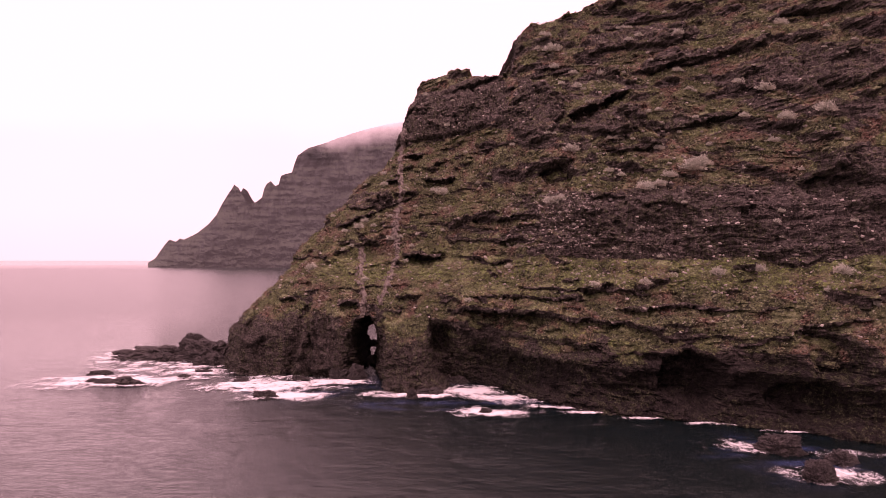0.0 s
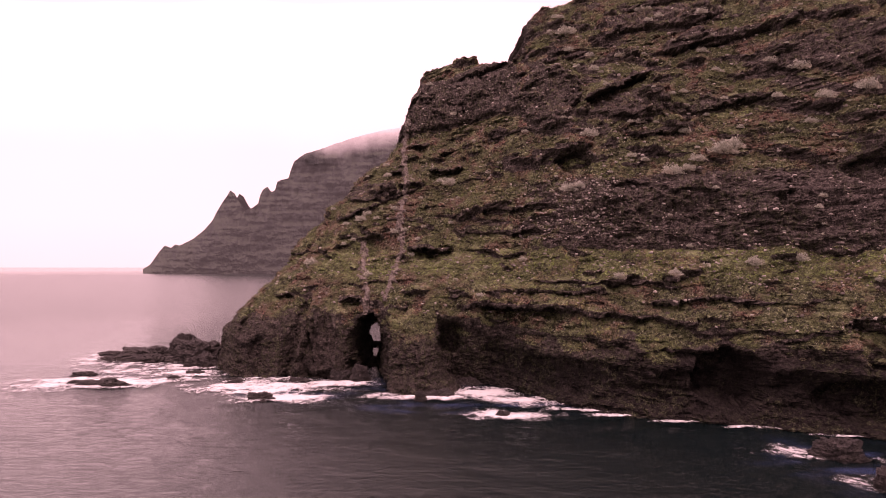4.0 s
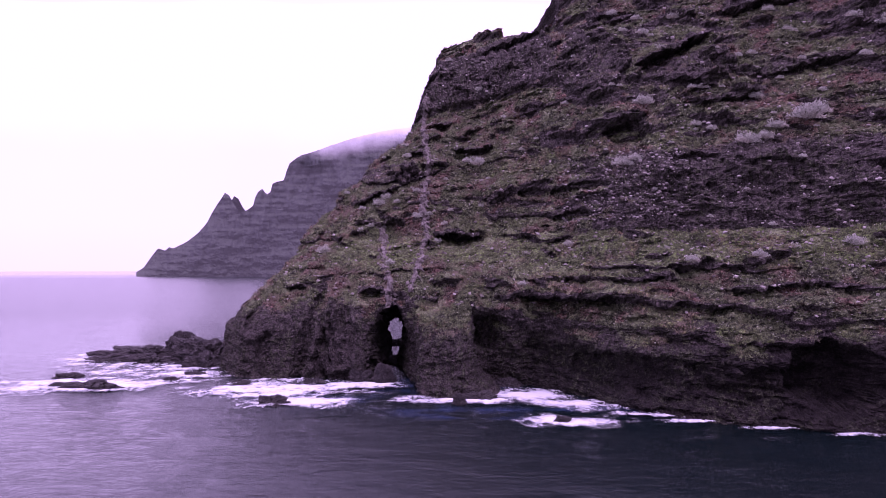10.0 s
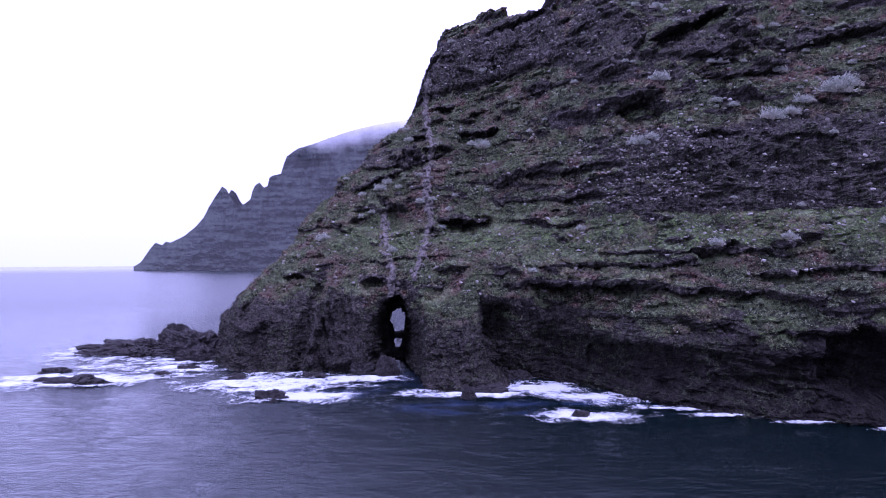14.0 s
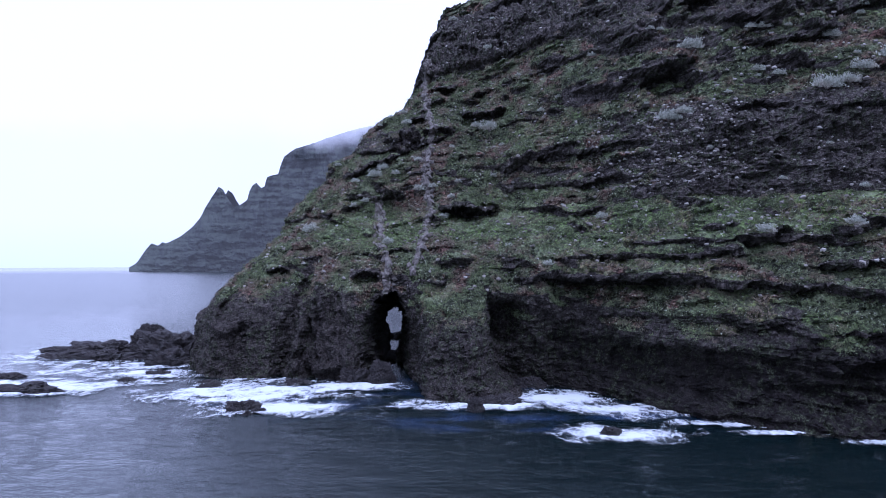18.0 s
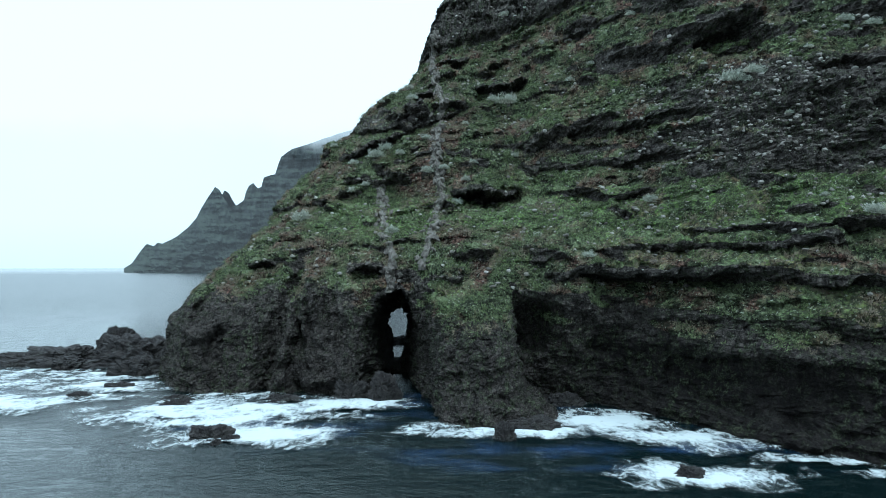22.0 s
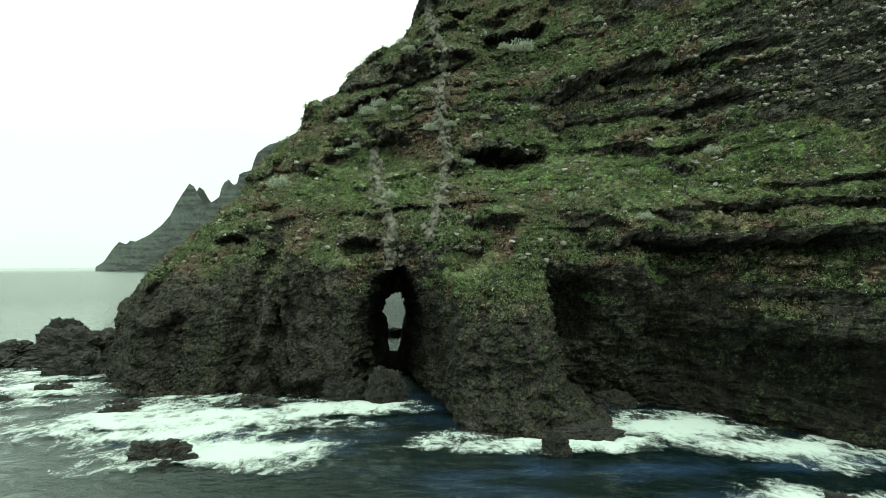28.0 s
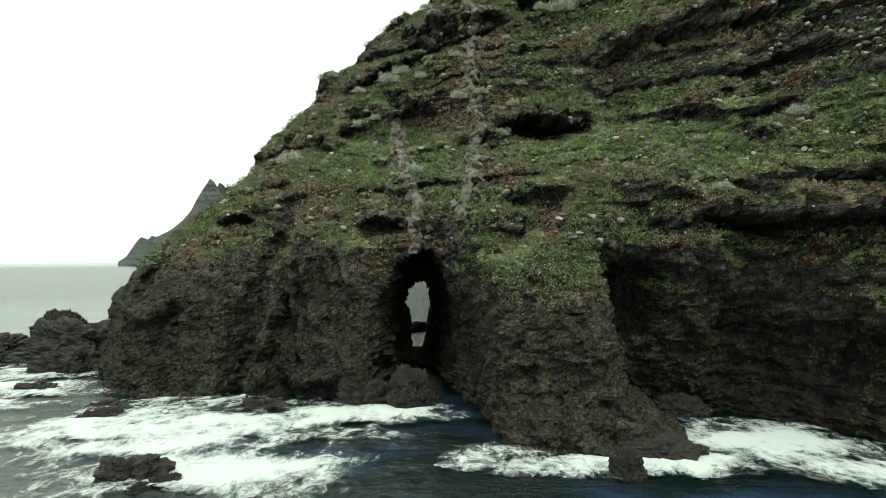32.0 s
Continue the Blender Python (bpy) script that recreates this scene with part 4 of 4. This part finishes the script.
def cushion_clumps(points, normals, leaves, size, seed):
    """Little domed bushes: leaves all over a half ball."""
    r = np.random.RandomState(seed)
    n = len(points)
    rad = size * (0.5 + 1.3 * r.uniform(size=(n, 1, 1)) ** 2)
    up = normals * 0.6 + np.array([0, -0.1, 0.7])
    up /= np.linalg.norm(up, axis=1)[:, None]
    d = r.normal(size=(n, leaves, 3))
    d /= np.linalg.norm(d, axis=2)[..., None]
    h = (d * up[:, None, :]).sum(2, keepdims=True)
    d = np.where(h < -0.1, d - 2 * h * up[:, None, :], d)
    mid = points[:, None, :] + d * rad * np.array([1.15, 0.9, 0.8]) * r.uniform(0.6, 1.0, (n, leaves, 1))
    a = np.cross(d, r.normal(size=(n, leaves, 3))) + 0.5 * d
    a /= np.linalg.norm(a, axis=2)[..., None]
    b = np.cross(d, a)
    b /= np.linalg.norm(b, axis=2)[..., None]
    la, lb = rad * r.uniform(0.08, 0.17, (n, leaves, 1)), rad * r.uniform(0.04, 0.09, (n, leaves, 1))
    v = np.stack([mid - a * la, mid + b * lb, mid + a * la + 0.15 * d * rad, mid - b * lb], 2).reshape(-1, 3)
    return v, np.arange(len(v)).reshape(-1, 4)


for label, count, bushes, low, high, x0, x1 in (("short rough grass on the slopes of the point", 14000, 4200, 5.0, 48, -34, 6),
                                                ("short rough grass along the ledges of the cliff", 18000, 6200, 5.0, 58, 6, 60)):
    p, nrm = spots_on_face(count, low, high, x0, x1, 0.10)
    v, f = blade_clumps(p, nrm, 7, 0.18, 0.032, 0.8, count)
    tagged(mesh_object("rough_grass", v, f, M_TUFT), label, "grass", "", "stuff")
    p, nrm = spots_on_face(bushes, low, high, x0, x1, 0.10)
    v, f = cushion_clumps(p, nrm, 56, 0.30, bushes)
    tagged(mesh_object("low_scrub", v, f, M_BUSH), label.replace("short rough grass", "low domed green bushes"), "scrub", "", "stuff")


def shrub_thing(seed):
    """A rounded cushion of upright fleshy stems on short branches."""
    r = np.random.RandomState(seed)
    thing = new("shrub")
    n = 1100
    th, ph = r.uniform(0, 2 * math.pi, n), np.arccos(r.uniform(0.05, 1, n))
    rad = r.uniform(0.6, 1.05, n)
    base = np.stack([np.sin(ph) * np.cos(th), np.sin(ph) * np.sin(th), 0.95 * np.cos(ph)], -1) * rad[:, None]
    lobes = 0.78 + 0.22 * np.sin(3 * th + seed) * np.sin(2.5 * ph) + 0.16 * np.sin(5 * th + 2.1 * seed + 4 * ph)
    base *= lobes[:, None]
    d = base / np.linalg.norm(base, axis=1)[:, None] * 0.7 + np.array([0, 0, 0.75]) + 0.25 * r.normal(size=(n, 3))
    d /= np.linalg.norm(d, axis=1)[:, None]
    side = np.cross(d, r.normal(size=(n, 3)))
    side /= np.linalg.norm(side, axis=1)[:, None]
    ln = r.uniform(0.10, 0.22, (n, 1))
    v = np.stack([base, base + d * ln * 0.6 + side * 0.032, base + d * ln, base + d * ln * 0.6 - side * 0.032], 1).reshape(-1, 3)
    mesh_object("crown", v, np.arange(len(v)).reshape(-1, 4), M_SHRUB, thing)
    verts, faces = [], []
    for b in range(9):
        a = r.uniform(0, 2 * math.pi)
        tip = np.array([math.cos(a) * 0.55, math.sin(a) * 0.55, 0.42])
        for k, w in ((0, 0.05), (1, 0.02)):
            for c in range(4):
                q = c * math.pi / 2
                verts.append(tip * k + np.array([w * math.cos(q), w * math.sin(q), -0.15 * (1 - k)]))
        o = len(verts) - 8
        faces += [(o + c, o + (c + 1) % 4, o + 4 + (c + 1) % 4, o + 4 + c) for c in range(4)]
    mesh_object("stem", verts, faces, M_WOOD, thing)
    return thing


# place along the face, height, half width
BIG = [(30.9, 27.9, 2.0), (31.9, 28.5, 1.7), (17.7, 31.8, 1.5), (14.5, 24.4, 1.4), (15.6, 24.8, 1.0), (25.2, 25.6, 1.5), (26.9, 26.0, 1.1), (28.1, 27.1, 1.2), (-21.1, 15.3, 1.3), (-13.9, 22.0, 1.15),
       (-12.9, 23.0, 1.0), (-8.5, 20.0, 0.95), (-0.1, 27.5, 1.6), (45.1, 34.3, 1.7), (41.0, 33.6, 1.4), (17.7, 50.6, 1.9), (17.6, 46.9, 1.1), (20.1, 42.6, 1.0), (23.7, 44.2, 1.2), (41.0, 38.3, 1.6)]
SMALL = [(28.3, 53.1, 1.1), (34.2, 49.6, 1.1), (33.0, 43.3, 0.9), (38.1, 39.6, 1.0), (46.4, 49.1, 1.3), (40.0, 31.1, 0.9), (28.2, 31.2, 1.0), (31.0, 15.2, 1.1), (35.0, 15.6, 1.1), (41.3, 15.4, 1.3), (26.5, 14.9, 0.7),
         (23.1, 14.1, 0.9), (17.9, 13.7, 0.9), (23.1, 27.7, 0.7), (-14.9, 18.9, 0.7), (-6.9, 20.3, 0.7), (-4.8, 18.8, 0.7), (-11.3, 22.2, 0.7), (-16.3, 21.4, 0.7), (0.5, 13.1, 0.5), (9.1, 15.7, 0.8), (3.3, 11.3, 0.6)]
kinds = [shrub_thing(s) for s in (3, 8, 21, 34)]
places = BIG + SMALL + [(x, z, 0.18 + 0.75 * pick.uniform() ** 3) for x, z in zip(pick.uniform(-24, 52, 275), 12 + 43 * pick.uniform(size=275) ** 0.75)]
for n, (x, z, half) in enumerate(places):
    m = pose(x, face_at(x, z) - 0.4 * half, z + 0.05 * half, 18, 0, 0) @ pose(0, 0, 0, 0, 0, 57 * n) @ Matrix.Diagonal((half * 0.9, half * 0.9, half * 0.72, 1))
    if x < np.interp(z, EDGE_Z, EDGE_X) + 1.0:
        continue
    ob = copy_thing(kinds[n % 4], Matrix.Identity(4))
    ob.matrix_world = m
    tagged(ob, "large pale cushion shrub on a turf ledge" if half > 1.25 else "pale rounded shrub on the cliff slope" if half > 0.65 else "small pale shrub tuft among the turf", "shrub", "cliff shrubs")
for ob in kinds:
    for part_ob in list(ob.children):
        bpy.data.objects.remove(part_ob)
    bpy.data.objects.remove(ob)


# ---- loose stones ----
GOLD = (1 + 5 ** 0.5) / 2
STONE_VERTS = np.array([(a, b * GOLD, 0) for a in (-1, 1) for b in (-1, 1)] + [(0, a, b * GOLD) for a in (-1, 1) for b in (-1, 1)] + [(b * GOLD, 0, a) for a in (-1, 1) for b in (-1, 1)]) * 0.42
STONE_FACES = np.array([f for f in ((a, b, c) for a in range(12) for b in range(a + 1, 12) for c in range(b + 1, 12))
                        if all(abs(np.linalg.norm(STONE_VERTS[f[m]] - STONE_VERTS[f[m - 1]]) - 0.84) < 0.01 for m in range(3))])


def build_stones(count, label, low, high, x0, x1, size):
    p, nrm = spots_on_face(count, low, high, x0, x1, 0.05, 1.1)
    r = np.random.RandomState(count)
    vs, fs = [], []
    for k in range(count):
        s = size * (0.35 + 1.4 * r.uniform() ** 3)
        vs.append((STONE_VERTS + r.uniform(-0.24, 0.24, STONE_VERTS.shape)) * s * np.array([1.2, 1, 0.8]) + p[k] + 0.1 * s * nrm[k])
        fs.append(STONE_FACES + 12 * k)
    tagged(mesh_object("loose_stones", np.concatenate(vs), np.concatenate(fs), M_STONE), label, "stones", "", "stuff")


build_stones(5200, "loose pale and dark stones strewn over the cliff slopes", 9, 52, -30, 45, 0.16)
build_stones(1300, "pale broken scree below a dark rock wall", 18.5, 26.5, 9, 20, 0.13)
build_stones(700, "pale stones scattered along a grassy ledge", 13.2, 17.2, -2, 46, 0.13)


# ---- two dykes of broken stone that run down the face ----
def stone_mesh(seed):
    r = np.random.RandomState(seed)
    bm = bmesh.new()
    bmesh.ops.create_cube(bm, size=1.0)
    bmesh.ops.bevel(bm, geom=bm.edges[:] + bm.verts[:], offset=0.16, segments=1, affect="EDGES")
    for v in bm.verts:
        v.co += Vector(r.uniform(-0.13, 0.13, 3))
    me = bpy.data.meshes.new("dyke_stone")
    bm.to_mesh(me)
    bm.free()
    me.materials.append(M_DYKE)
    return me


stones = [stone_mesh(s) for s in range(8)]


def build_dyke(xs, zs, width, label, seed):
    r = np.random.RandomState(seed)
    dyke = tagged(new("rock_dyke"), label, "dyke", "dykes in the cliff")
    # the rib: a narrow weathered fin that stands out of the slope
    rows, across = np.arange(min(zs) - 0.4, max(zs), 0.09), np.linspace(-1, 1, 15)
    a, z = np.meshgrid(across, rows, indexing="ij")
    mid = np.interp(rows, zs[::-1], xs[::-1]) + 0.22 * fbm(rows / 1.6, seed * 1.3, 0.4, 3)
    half = 0.5 * width * (0.8 + 0.7 * fbm(rows / 1.1, seed * 2.1, 0.7, 3))
    x = mid[None, :] + a * np.maximum(half, 0.18)[None, :]
    base = np.array([[face_at(x[m, n], z[m, n]) for n in range(len(rows))] for m in range(len(across))])
    base = blurred(base, 2)
    stand = 0.75 * (1 - np.abs(a) ** 2.5) * (0.7 + 0.9 * fbm(x / 0.9, 3.3 + seed, z / 1.5, 4, 0.6)) + 0.20 * (ridged(x / 0.35, seed, z / 0.8, 2) - 0.6) - 0.12
    verts = np.stack([x, base - stand, z], -1).reshape(-1, 3)
    mesh_object("rib", verts, grid_faces(len(across), len(rows)), M_DYKE, dyke)
    z = min(zs)
    while z < max(zs):
        cx = float(np.interp(z, zs[::-1], xs[::-1])) + r.normal() * 0.42 * width
        w, h = r.uniform(0.14, 0.36), r.uniform(0.18, 0.5)
        ob = new("stone", stones[r.randint(8)])
        ob.parent = dyke
        ob.matrix_basis = pose(cx, face_at(cx, z) - r.uniform(0.0, 0.35), z, r.uniform(-35, 35), r.uniform(-35, 35), r.uniform(-45, 45)) @ Matrix.Diagonal((w * 1.3, 0.45, h * 1.3, 1))
        z += r.uniform(0.08, 0.24)
    return dyke


build_dyke([-7.6, -8.0, -6.9, -7.8, -7.2, -7.9, -9.0], [43.0, 35.0, 28.0, 21.8, 18.0, 14.2, 10.7], 0.95, "upright rib of broken pale grey stone running up the slope", 5)
build_dyke([-13.5, -12.7, -11.6, -11.8], [19.0, 14.7, 11.6, 8.8], 0.95, "short upright rib of weathered stone above the sea arch", 9)
